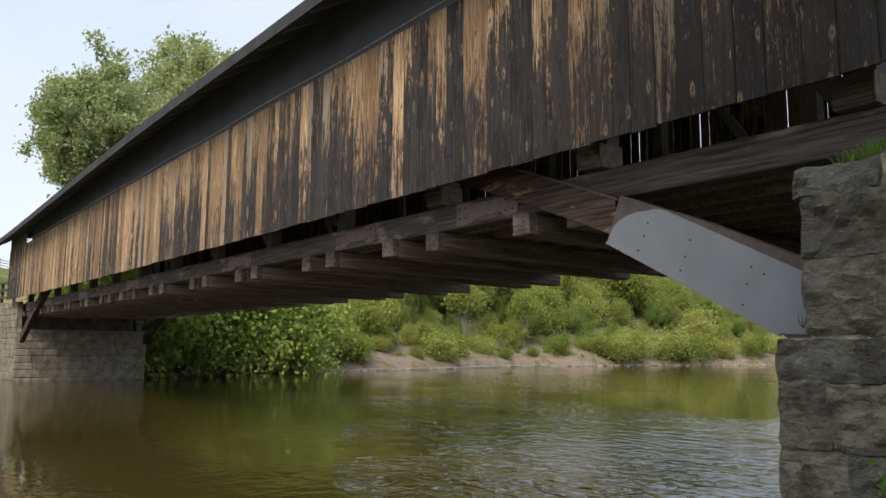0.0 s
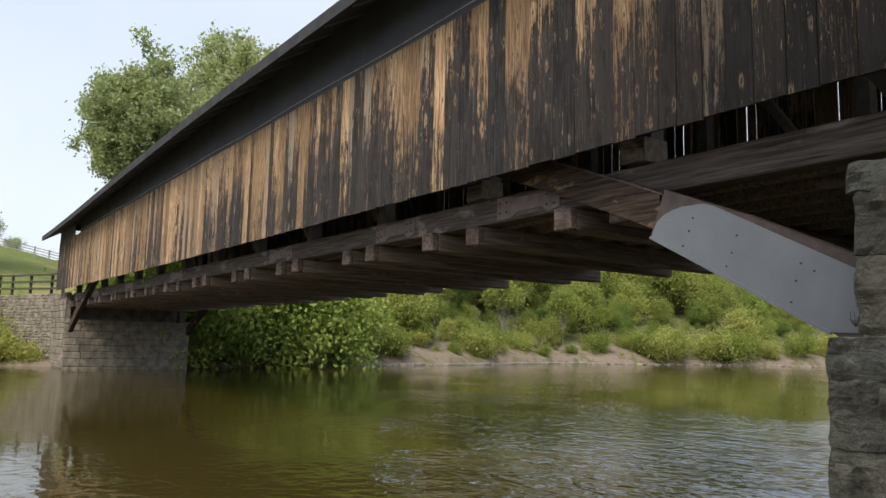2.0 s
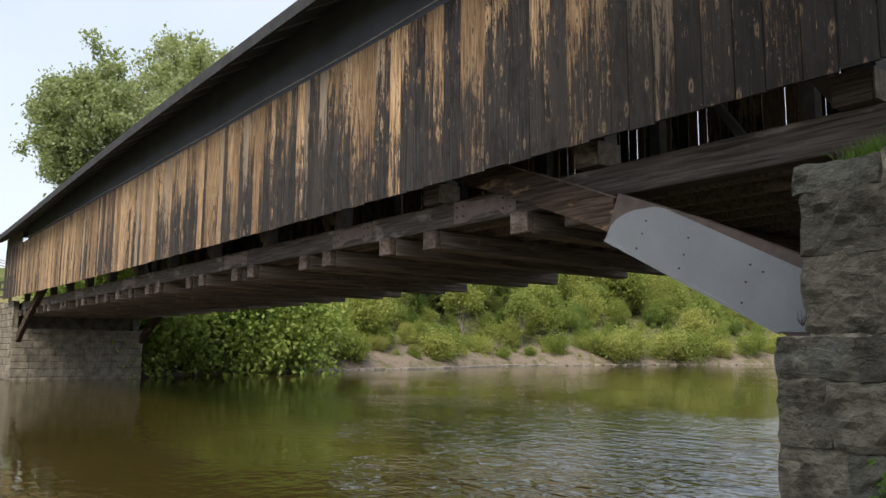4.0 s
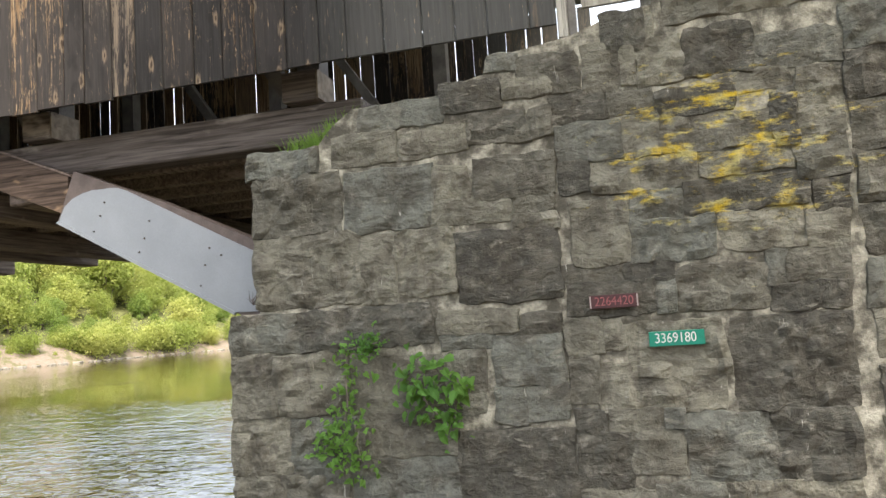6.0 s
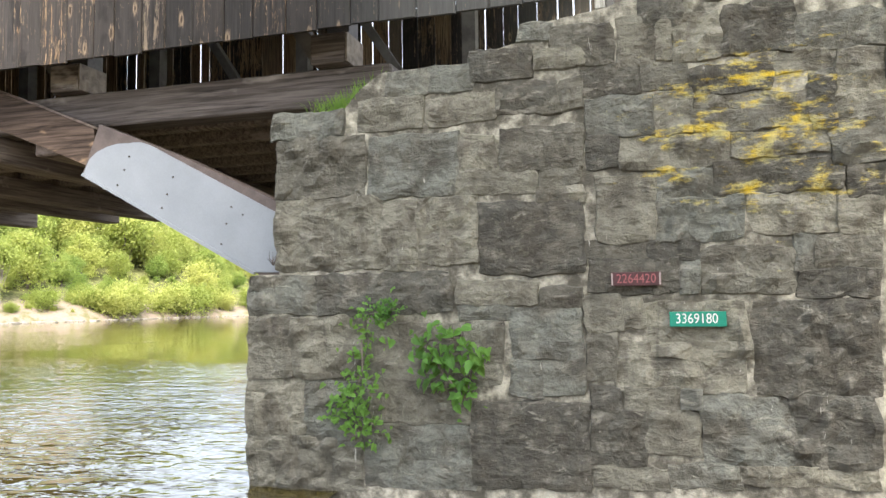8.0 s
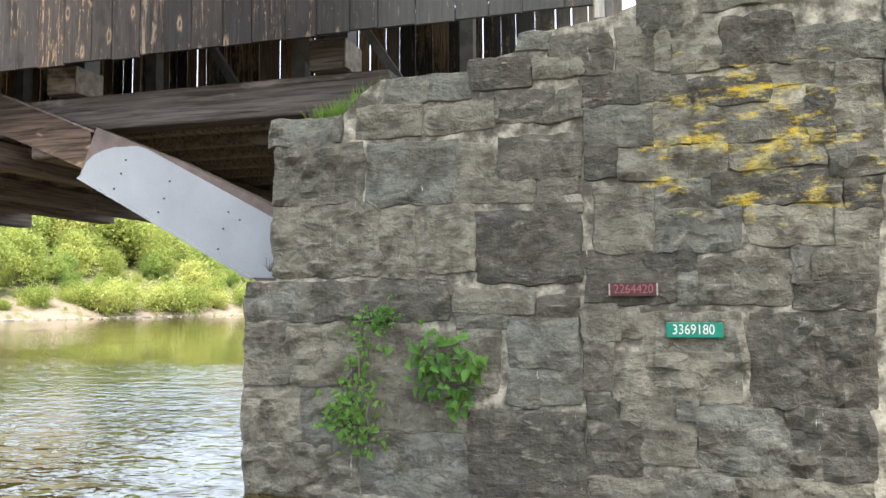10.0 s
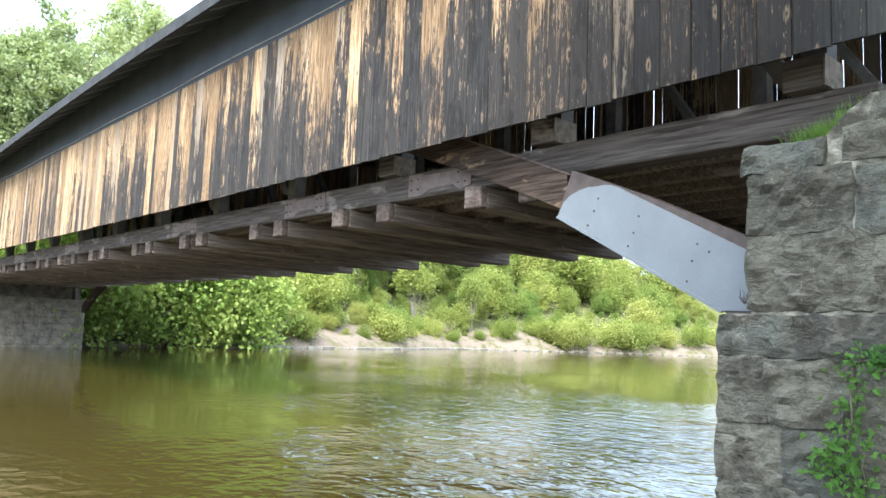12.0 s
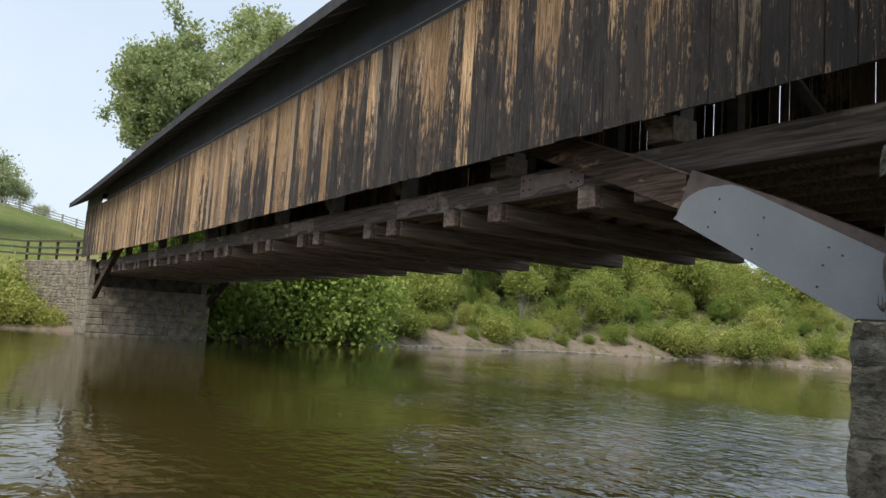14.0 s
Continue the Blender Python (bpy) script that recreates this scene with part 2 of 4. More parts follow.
def lichen_mask(n):
    x, z = n.axis(0), n.axis(2)
    d = n.math("SQRT", n.math("ADD", n.math("POWER", n.math("MULTIPLY", n.math("SUBTRACT", x, 0.95), 0.85), 2.0), n.math("POWER", n.math("SUBTRACT", z, 3.1), 2.0)))
    near = n.ramp(d, 0.2, 1.8, 0.12, -0.16)
    spots = n.noise((0.8, 0.8, 2.2), 3.6, 8, 0.72, (3.0, 0.0, 1.4))
    return n.math("MULTIPLY", n.ramp(n.math("ADD", spots, near), 0.59, 0.71), 0.85)


def mortar_material():
    n = Nodes("lime_mortar")
    a = n.noise((1, 1, 1), 5.0, 6, 0.65)
    b = n.noise((1, 1, 1), 45.0, 4, 0.6)
    col = n.mix(n.ramp(a, 0.38, 0.72), (0.070, 0.063, 0.050), (0.40, 0.37, 0.30))
    col = n.mix(n.math("MULTIPLY", n.ramp(b, 0.5, 0.8), 0.4), col, (0.08, 0.07, 0.06))
    col = n.mix(lichen_mask(n), col, (0.42, 0.33, 0.08))
    return n.done(col, 0.92, n.math("ADD", a, n.math("MULTIPLY", b, 0.4)), 0.03, spec=0.15)


def plain_material(name, lo, hi, scale=6.0, rough=0.7, depth=0.004, metal=0.0, spec=0.3, fine=60.0):
    n = Nodes(name)
    a = n.noise((1, 1, 1), scale, 5, 0.6)
    b = n.noise((1, 1, 1), fine, 3, 0.6)
    m = n.math("ADD", n.math("MULTIPLY", a, 0.7), n.math("MULTIPLY", b, 0.3))
    return n.done(n.mix(n.ramp(m, 0.3, 0.7), lo, hi), rough, m, depth, metal, spec)


def leaf_material(name, lo, hi, tip, fresh=0.85):
    n = Nodes(name)
    r = n.pos.outputs["Random Per Island"]
    col = n.mix(r, lo, hi)
    big = n.noise((1, 1, 1), 0.22, 4, 0.65)
    col = n.mix(n.ramp(big, 0.45, 0.7), col, n.mix(r, hi, tip))
    col = n.mix(n.math("MULTIPLY", n.math("POWER", n.obj.outputs["Random"], 1.6), fresh), col, tip)
    n.done(col, 0.6, spec=0.25)
    tr = n.t.nodes.new("ShaderNodeBsdfTranslucent")
    n.put(tr.inputs[0], n.mix(0.5, col, (0.28, 0.36, 0.05)))
    mx = n.t.nodes.new("ShaderNodeMixShader")
    mx.inputs[0].default_value = 0.5
    out = n.t.nodes["Material Output"]
    n.t.links.new(n.bsdf.outputs[0], mx.inputs[1])
    n.t.links.new(tr.outputs[0], mx.inputs[2])
    n.t.links.new(mx.outputs[0], out.inputs[0])
    return n.mat


def water_material():
    n = Nodes("river_water")
    swell = n.noise((1.0, 2.2, 1), 0.9, 3, 0.5, None, 0.6)
    rip = n.noise((1.5, 1.5, 1), 2.5, 1.5, 0.45, None, 0.5)
    breeze = n.ramp(n.noise((1, 1, 1), 0.07, 3, 0.5), 0.46, 0.62, 0.12, 0.8)
    breeze = n.math("ADD", breeze, n.math("MULTIPLY", n.ramp(n.axis(0), -13.5, -5.5, 0.0, 3.6), n.ramp(n.noise((1, 0.6, 1), 0.16, 3, 0.5, (4.0, 1.0, 0.0)), 0.42, 0.6, 0.25, 1.0)))
    chop = n.math("MULTIPLY", n.noise((1, 1.4, 1), 7.0, 2, 0.5, None, 0.5), n.ramp(n.axis(0), -15.0, -6.0, 0.0, 0.14))
    rip = n.math("ADD", rip, chop)
    h = n.math("ADD", n.math("MULTIPLY", swell, 0.9), n.math("MULTIPLY", rip, 0.5))
    murk = n.mix(n.noise((1, 1, 1), 0.12, 3, 0.5), (0.033, 0.025, 0.0058), (0.046, 0.036, 0.0088))
    mat = n.done(murk, 0.06, n.math("MULTIPLY", h, breeze), 0.045, spec=0.5)
    n.bsdf.inputs["IOR"].default_value = 1.33
    return mat


def ground_material():
    n = Nodes("bank_ground")
    a = n.noise((1, 1, 1), 0.5, 5, 0.6)
    b = n.noise((1, 1, 1), 4.0, 5, 0.65)
    c = n.noise((1, 1, 1), 0.12, 3, 0.5)
    earth = n.mix(b, (0.095, 0.073, 0.057), (0.235, 0.188, 0.152))
    earth = n.mix(n.ramp(n.noise((1, 1, 1), 0.9, 5, 0.65, (2.0, 7.0, 0.0)), 0.46, 0.62), earth, n.mix(b, (0.06, 0.055, 0.03), (0.13, 0.125, 0.06)))
    grass = n.mix(b, (0.058, 0.082, 0.020), (0.140, 0.170, 0.050))
    grass = n.mix(n.ramp(c, 0.52, 0.66, 0.0, 0.8), grass, (0.24, 0.19, 0.10))
    grass = n.mix(n.ramp(a, 0.5, 0.68, 0.0, 0.5), grass, (0.055, 0.09, 0.022))
    grass = n.mix(n.ramp(n.axis(1), 9.0, 16.0), grass, n.mix(b, (0.035, 0.045, 0.014), (0.09, 0.085, 0.035)))
    tuft = n.noise((1, 1, 1), 1.6, 6, 0.7, (1.0, 3.0, 0.0))
    grass = n.mix(n.ramp(tuft, 0.45, 0.62, 0.0, 0.5), grass, (0.18, 0.185, 0.075))
    far_off = n.math("ADD", n.math("ABSOLUTE", n.math("MULTIPLY", n.math("ADD", n.axis(1), 9.0), 0.10)), n.math("ABSOLUTE", n.math("MULTIPLY", n.math("ADD", n.axis(0), 104.0), 0.08)))
    grass = n.mix(n.ramp(n.math("ADD", far_off, n.math("MULTIPLY", n.math("SUBTRACT", tuft, 0.5), 1.2)), 0.5, 1.0, 0.75, 0.0), grass, (0.20, 0.135, 0.085))
    z = n.axis(2)
    lawn = n.ramp(n.math("ADD", z, n.math("MULTIPLY", n.math("SUBTRACT", a, 0.5), 3.0)), 1.9, 3.1)
    return n.done(n.mix(lawn, earth, grass), 0.95, b, 0.05, spec=0.1)


BOARD = board_material()
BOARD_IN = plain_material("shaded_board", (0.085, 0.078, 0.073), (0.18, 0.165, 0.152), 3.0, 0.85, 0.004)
CHORD = timber_material("old_timber", (0.058, 0.047, 0.042), (0.175, 0.145, 0.130), (0.29, 0.25, 0.23), 0.56)
CROSS = timber_material("cross_timber", (0.115, 0.088, 0.074), (0.30, 0.245, 0.21), (0.36, 0.30, 0.26), 0.62, (26, 1.2, 26))
BEAMEND = timber_material("beam_end", (0.060, 0.044, 0.037), (0.19, 0.145, 0.125), (0.29, 0.24, 0.21), 0.58, (9, 9, 16), 0.25)
ARCHWOOD = timber_material("arch_timber", (0.020, 0.014, 0.011), (0.105, 0.074, 0.058), (0.30, 0.20, 0.125), 0.60)
PALEWOOD = timber_material("pale_end_grain", (0.13, 0.105, 0.082), (0.26, 0.215, 0.17), (0.10, 0.08, 0.065), 0.62, (9, 9, 9), 0.2)
GREYWOOD = timber_material("grey_post", (0.22, 0.20, 0.175), (0.46, 0.43, 0.38), (0.30, 0.27, 0.23), 0.62, (26, 26, 1.2))
ROOFWOOD = plain_material("roof_underside", (0.17, 0.18, 0.205), (0.23, 0.24, 0.268), 1.2, 0.8, 0.004)
# dark blue-grey with the shade under the eaves put into the colour
EAVE_SHADE = plain_material("eave_shade_grey", (0.050, 0.054, 0.064), (0.075, 0.080, 0.093), 1.2, 0.8, 0.004)
SHINGLE = plain_material("roof_shingle", (0.022, 0.022, 0.024), (0.048, 0.048, 0.052), 4.0, 0.9, 0.01)
PLATE_BROWN = plain_material("brown_steel", (0.055, 0.041, 0.037), (0.095, 0.073, 0.066), 5.0, 0.6, 0.002)
SPLICE = plain_material("red_brown_steel", (0.15, 0.112, 0.104), (0.25, 0.19, 0.175), 6.0, 0.65, 0.002)
SHEET = plain_material("grey_sheet_metal", (0.145, 0.155, 0.172), (0.182, 0.193, 0.212), 1.6, 0.45, 0.0015, 0.0, 0.5)
BOLT = plain_material("rusty_bolt", (0.03, 0.025, 0.022), (0.08, 0.06, 0.05), 30.0, 0.7, 0.001)
STONE = stone_material()
MORTAR = mortar_material()
FARSTONE = plain_material("far_stone", (0.10, 0.087, 0.069), (0.275, 0.24, 0.192), 2.2, 0.92, 0.03, 0.0, 0.15, 9.0)
GROUND = ground_material()
WATER = water_material()
LEAF_A = leaf_material("bank_leaf", (0.055, 0.098, 0.024), (0.165, 0.245, 0.056), (0.37, 0.38, 0.11), 0.9)
LEAF_B = leaf_material("bush_leaf", (0.105, 0.140, 0.032), (0.255, 0.300, 0.070), (0.42, 0.41, 0.13))
LEAF_T = leaf_material("thicket_leaf", (0.075, 0.135, 0.030), (0.25, 0.34, 0.075), (0.44, 0.48, 0.14))
# leaves of the distant trees: paler and greyer, with air haze mixed into the colour
LEAF_C = leaf_material("hazy_big_tree_leaf", (0.16, 0.205, 0.110), (0.31, 0.365, 0.195), (0.38, 0.41, 0.22))
LEAF_D = leaf_material("hazy_hill_leaf", (0.22, 0.265, 0.165), (0.36, 0.40, 0.26), (0.42, 0.44, 0.28))
VINE = leaf_material("vine_leaf", (0.030, 0.095, 0.020), (0.095, 0.230, 0.045), (0.20, 0.32, 0.06))
STRAW = leaf_material("dry_stalk", (0.22, 0.18, 0.12), (0.34, 0.29, 0.21), (0.42, 0.36, 0.26))
PALEBARK = plain_material("pale_bark", (0.12, 0.105, 0.085), (0.25, 0.225, 0.185), 5.0, 0.9, 0.01)
SHORE = plain_material("shore_stone", (0.13, 0.115, 0.097), (0.29, 0.26, 0.22), 2.0, 0.9, 0.03)
BARK = plain_material("bark", (0.075, 0.060, 0.048), (0.19, 0.16, 0.13), 5.0, 0.9, 0.02)
FENCE = plain_material("fence_board", (0.035, 0.032, 0.022), (0.085, 0.075, 0.05), 4.0, 0.85, 0.004)
FENCE_PALE = plain_material("pale_fence", (0.16, 0.16, 0.15), (0.30, 0.30, 0.28), 4.0, 0.85, 0.004)
SIGN_GREEN = plain_material("green_enamel", (0.002, 0.130, 0.085), (0.004, 0.170, 0.112), 9.0, 0.4, 0.0005)
SIGN_RED = plain_material("red_enamel", (0.034, 0.012, 0.013), (0.062, 0.021, 0.022), 14.0, 0.55, 0.0005)
SIGN_WHITE = plain_material("white_enamel", (0.42, 0.42, 0.40), (0.55, 0.55, 0.53), 12.0, 0.5, 0.0005)
SIGN_EDGE = plain_material("chipped_edge", (0.22, 0.17, 0.16), (0.40, 0.34, 0.32), 30.0, 0.6, 0.0005)
SIGN_PINK = plain_material("faded_figures", (0.17, 0.045, 0.05), (0.25, 0.085, 0.085), 20.0, 0.6, 0.0005)


# ---- builders ----
def part(name, bm, material, parent=None, label=""):
    """Links a bmesh as one mesh object, under a thing if one is given."""
    me = bpy.data.meshes.new(name)
    bm.to_mesh(me)
    bm.free()
    me.materials.append(material)
    ob = new(name, me)
    if parent is not None:
        ob.parent = parent
    if label:
        ob["label"] = label
    return ob


def part_py(name, verts, faces, material, parent=None, label="", smooth=False):
    me = bpy.data.meshes.new(name)
    me.from_pydata(verts, [], faces)
    me.materials.append(material)
    if smooth:
        me.polygons.foreach_set("use_smooth", [True] * len(me.polygons))
    me.update()
    ob = new(name, me)
    if parent is not None:
        ob.parent = parent
    if label:
        ob["label"] = label
    return ob


def box(bm, x0, x1, y0, y1, z0, z1, bevel=0.0):
    r = bmesh.ops.create_cube(bm, size=1, matrix=Matrix.Translation(((x0 + x1) / 2, (y0 + y1) / 2, (z0 + z1) / 2)) @ Matrix.Diagonal((x1 - x0, y1 - y0, z1 - z0, 1)))
    if bevel:
        es = list({e for v in r["verts"] for e in v.link_edges})
        bmesh.ops.bevel(bm, geom=es, offset=bevel, segments=1, affect="EDGES")
    return bm


def one_box(*a, bevel=0.0):
    return box(bmesh.new(), *a, bevel=bevel)


def prism(points, y0, y1):
    """A solid from an outline in x and z, between two depths."""
    bm = bmesh.new()
    a = [bm.verts.new((x, y0, z)) for x, z in points]
    b = [bm.verts.new((x, y1, z)) for x, z in points]
    n = len(points)
    bm.faces.new(a)
    bm.faces.new(b[::-1])
    for i in range(n):
        bm.faces.new((a[i], b[i], b[(i + 1) % n], a[(i + 1) % n]))
    bmesh.ops.recalc_face_normals(bm, faces=bm.faces)
    return bm


def tube(bm, pts, radii, sides=7):
    rings = []
    for i, p in enumerate(pts):
        p = Vector(p)
        d = (Vector(pts[min(i + 1, len(pts) - 1)]) - Vector(pts[max(i - 1, 0)])).normalized()
        u = d.orthogonal().normalized()
        w = d.cross(u)
        rings.append([bm.verts.new(p + (u * math.cos(k * math.tau / sides) + w * math.sin(k * math.tau / sides)) * radii[i]) for k in range(sides)])
    for a, b in zip(rings, rings[1:]):
        for k in range(sides):
            bm.faces.new((a[k], a[(k + 1) % sides], b[(k + 1) % sides], b[k]))
    bm.faces.new(rings[0][::-1])
    bm.faces.new(rings[-1])
    return bm


def empty(name, at=(0, 0, 0)):
    ob = new(name)
    ob.location = at
    return ob


# ---- levels of the bridge (water is z = 0) ----
X_FAR, X_NEAR, WIDTH = -50.3, -0.41, 7.8
TOP = 7.34


def siding_foot(x):
    """The lower edge of the siding, which sags a little between the banks."""
    u = (x - X_FAR) / (X_NEAR - X_FAR)
    return 4.56 - 0.08 * u - 0.48 * u * (1 - u) * 0.9 + 0.02 * u * u


def eave(x):
    u = min(1.0, max(0.0, (x + 52.0) / 34.0))
    return 7.72 + 0.60 * u * u * (3 - 2 * u)


# ---- ground, river ----
def far_bank(y):
    return -52.0 - 0.30 * max(0.0, min(y, 60.0) - 12.0) + 0.22 * max(0.0, min(y, 160.0) - 60.0) + 0.9 * math.sin(y * 0.21) * min(1.0, abs(y - 3) / 8) - 1.2 * max(0.0, min(1.0, (-y) / 6))


def height(x, y):
    near = -3.2 if y < 0.5 else -2.6
    rough = noise.fractal(Vector((x * 0.22, y * 0.22, 0)), 1.0, 2.0, 4) * 0.5
    if x > near:
        s = x - near
        if y > 0.3:
            return min(4.3, -1.5 + s * 1.4)
        return min(0.18 if y < -4.5 else -0.16, -1.0 + s * 1.6) + (0.0 if s < 6 else min(3.5, (s - 6) * 0.2)) + rough * 0.1
    s = far_bank(y) - x
    if s < 0:
        return max(-1.6, s * 0.6)
    lip = min(0.28, s * 0.6)
    wood = lip + 2.2 * min(1.0, s / 6.0) ** 0.8 + 0.36 * max(0.0, s - 6.0)
    wood = min(wood, 16.0 + 0.004 * s) + rough * min(1.0, s / 2)
    hill = lip + 0.5 * min(1.0, s / 6.0) + 3.5 * min(1.0, max(0.0, s - 6.8) / 3.0) + 0.155 * max(0.0, min(s, 66.0) - 5.0) + rough * 0.3 * min(1.0, s / 3)
    hill += (2.9 * max(0.0, min(1.0, (10.0 - y) / 12.0)) - 1.6) * min(1.0, s / 60.0) ** 2
    k = min(1.0, max(0.0, (y - 9.0) / 8.0))
    return hill * (1 - k) + wood * k


def axis_steps(parts):
    out = []
    for a, b, n in parts:
        out += [a + (b - a) * i / n for i in range(n)]
    return out + [parts[-1][1]]


gx = axis_steps([(-1500, -200, 10), (-200, -80, 30), (-80, -46, 100), (-46, -6, 20), (-6, 8, 28), (8, 60, 12), (60, 1500, 10)])
gy = axis_steps([(-1500, -80, 12), (-80, -15, 26), (-15, 15, 44), (15, 130, 130), (130, 300, 20), (300, 1500, 8)])
gv = [(x, y, height(x, y)) for y in gy for x in gx]
nx_ = len(gx)
gf = [(j * nx_ + i, j * nx_ + i + 1, (j + 1) * nx_ + i + 1, (j + 1) * nx_ + i) for j in range(len(gy) - 1) for i in range(nx_ - 1)]
tagged(part_py("ground", gv, gf, GROUND, smooth=True), "river banks of bare earth with a grassy hillside", "ground", kind="structure")
tagged(part_py("water", [(-300, -900, 0), (-2.85, -900, 0), (-2.85, 900, 0), (-300, 900, 0)], [(0, 1, 2, 3)], WATER), "murky green-brown river with small ripples", "river", kind="structure")

# ---- covered bridge ----
bridge = tagged(empty("covered_bridge", (0, 0, 4.3)), "long wooden covered bridge with flaking dark-stained board siding over a river", "covered bridge")
bridge.location = (0, 0, 0)

CHORD_Y = 0.72
for y0 in (CHORD_Y, WIDTH - CHORD_Y - 0.34):
    part("bottom_chord", one_box(-49.5, -2.62, y0, y0 + 0.34, 3.9, 4.32, bevel=0.02), CHORD, bridge, "dark weathered bottom chord timber")
    part("top_chord", one_box(-50.0, -0.6, y0, y0 + 0.3, 8.95, 9.2), BOARD_IN, bridge)
# pairs of cross timbers under the chords
cross_mesh = None
for i in range(-1, 12):
    for dx in (-0.56, 0.56):
        bmx = one_box(-0.17, 0.17, -3.16, 3.45, -0.165, 0.165, bevel=0.02)
        if cross_mesh is None:
            ob = part("cross_timber", bmx, CROSS, bridge, "dark double cross timber")
            cross_mesh = ob.data
        else:
            bmx.free()
            ob = new("cross_timber", cross_mesh)
            ob.parent = bridge
        bx_ = -10.95 - 3.5 * min(i, 4) - 3.24 * max(0, i - 4) + dx + 0.09 * math.sin(i * 2.3 + dx)
        by_ = WIDTH / 2 + 0.05 * math.sin(i * 5.1 + dx * 4)
        bz_ = 3.732
        ob.location = (bx_, by_, bz_)
        cut = 0.14 * max(0.0, math.sin(i * 3.7 + dx * 5))
        part("beam_end", one_box(bx_ - 0.175, bx_ + 0.175, by_ - 3.32 + cut * 0.5, by_ - 3.163, bz_ - 0.17, bz_ + 0.165, bevel=0.022), BEAMEND, bridge, "weathered grey end of a cross timber")
# floor timbers and deck
for k in range(8):
    y = 1.2 + k * 0.76
    part("floor_stringer", one_box(-49.5, -2.62, y, y + 0.14, 3.9, 4.18), CROSS, bridge)
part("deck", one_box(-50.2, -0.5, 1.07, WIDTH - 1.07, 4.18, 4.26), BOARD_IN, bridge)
# feet of the posts on the chord, posts and braces of the truss
for i in range(14):
    x = -3.25 - 3.45 * i
    for y0 in (CHORD_Y, WIDTH - CHORD_Y - 0.34):
        if y0 == CHORD_Y and i < 3:
            foot = part("post_foot", one_box(x - 0.24, x + 0.17, 0.56, y0 + 0.3, 4.325, 4.66, bevel=0.015), CHORD, bridge)
            part("end_grain", one_box(x + 0.172, x + 0.19, 0.56, y0 + 0.3, 4.33, 4.65), PALEWOOD, foot, "pale freshly cut timber cap")
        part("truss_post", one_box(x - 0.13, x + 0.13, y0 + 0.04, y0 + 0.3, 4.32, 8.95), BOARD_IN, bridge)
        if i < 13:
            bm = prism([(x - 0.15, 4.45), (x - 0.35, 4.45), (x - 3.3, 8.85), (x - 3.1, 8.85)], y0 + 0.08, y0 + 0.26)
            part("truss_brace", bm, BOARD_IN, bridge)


# steel splice plates on the chord
def splice(x, w):
    bm = prism([(x, 3.93), (x, 4.3), (x + 0.30, 4.29), (x + 0.45, 4.25), (x + w - 0.4, 4.24), (x + w - 0.28, 4.29), (x + w, 4.31), (x + w, 3.98), (x + w - 0.25, 3.93), (x + w - 0.4, 4.03), (x + 0.55, 4.02), (x + 0.35, 3.93)], CHORD_Y - 0.014, CHORD_Y - 0.002)
    p = part("splice_plate", bm, SPLICE, bridge, "red-brown painted steel splice plate")
    for u in (0.08, 0.24, w - 0.28, w - 0.12):
        for z in (4.04, 4.2):
            bm = bmesh.new()
            bmesh.ops.create_cone(bm, cap_ends=True, segments=8, radius1=0.017, radius2=0.013, depth=0.02, matrix=pose(x + u, CHORD_Y - 0.022, z, 90))
            part("bolt", bm, BOLT, p)


for xs in (-9.73, -13.72, -19.44, -28.8, -36.0, -43.2):
    splice(xs, 1.48)


# ---- the arch that springs from the abutments ----
def arch_z(x):
    """Middle line of the arch's timber."""
    u = (x + 3.4) / -44.6
    return 2.33 + 5.0 * 4 * u * (1 - u) * 1.06


def arch_strip(xa, xb, n, half, y0, y1):
    top, low = [], []
    for i in range(n + 1):
        x = xa + (xb - xa) * i / n
        sl = (arch_z(x + 0.05) - arch_z(x - 0.05)) / 0.1
        k = half * math.hypot(1, sl)
        top.append((x, arch_z(x) + k))
        low.append((x, arch_z(x) - k))
    bm = bmesh.new()
    rows = []
    for (x, zt), (_, zl) in zip(top, low):
        rows.append([bm.verts.new(v) for v in ((x, y0, zl), (x, y0, zt), (x, y1, zt), (x, y1, zl))])
    for a, b in zip(rows, rows[1:]):
        for k in range(4):
            bm.faces.new((a[k], a[(k + 1) % 4], b[(k + 1) % 4], b[k]))
    bm.faces.new(rows[0])
    bm.faces.new(rows[-1][::-1])
    bmesh.ops.recalc_face_normals(bm, faces=bm.faces)
    return bm


for y0 in (0.46, WIDTH - 0.70):
    arch = part("arch_timber", arch_strip(-48.0, -6.2, 46, 0.215, y0, y0 + 0.24), ARCHWOOD, bridge, "red-brown laminated arch timber with flaking surface")
# added pale strip that draws the lit upper edge of the arch
v, f = [], []
for i in range(21):
    x = -9.0 + 2.85 * i / 20
    zt = arch_z(x) + 0.235
    for yy, zz in ((0.445, zt), (0.52, zt), (0.52, zt + 0.022), (0.445, zt + 0.022)):
        v.append((x, yy, zz))
for i in range(20):
    for k in range(4):
        f.append((4 * i + k, 4 * i + (k + 1) % 4, 4 * i + 4 + (k + 1) % 4, 4 * i + 4 + k))
f += [(0, 1, 2, 3), (83, 82, 81, 80)]
part_py("arch_flashing", v, f, BEAMEND, bridge, "pale strip standing in for the light on the arch's upper edge")
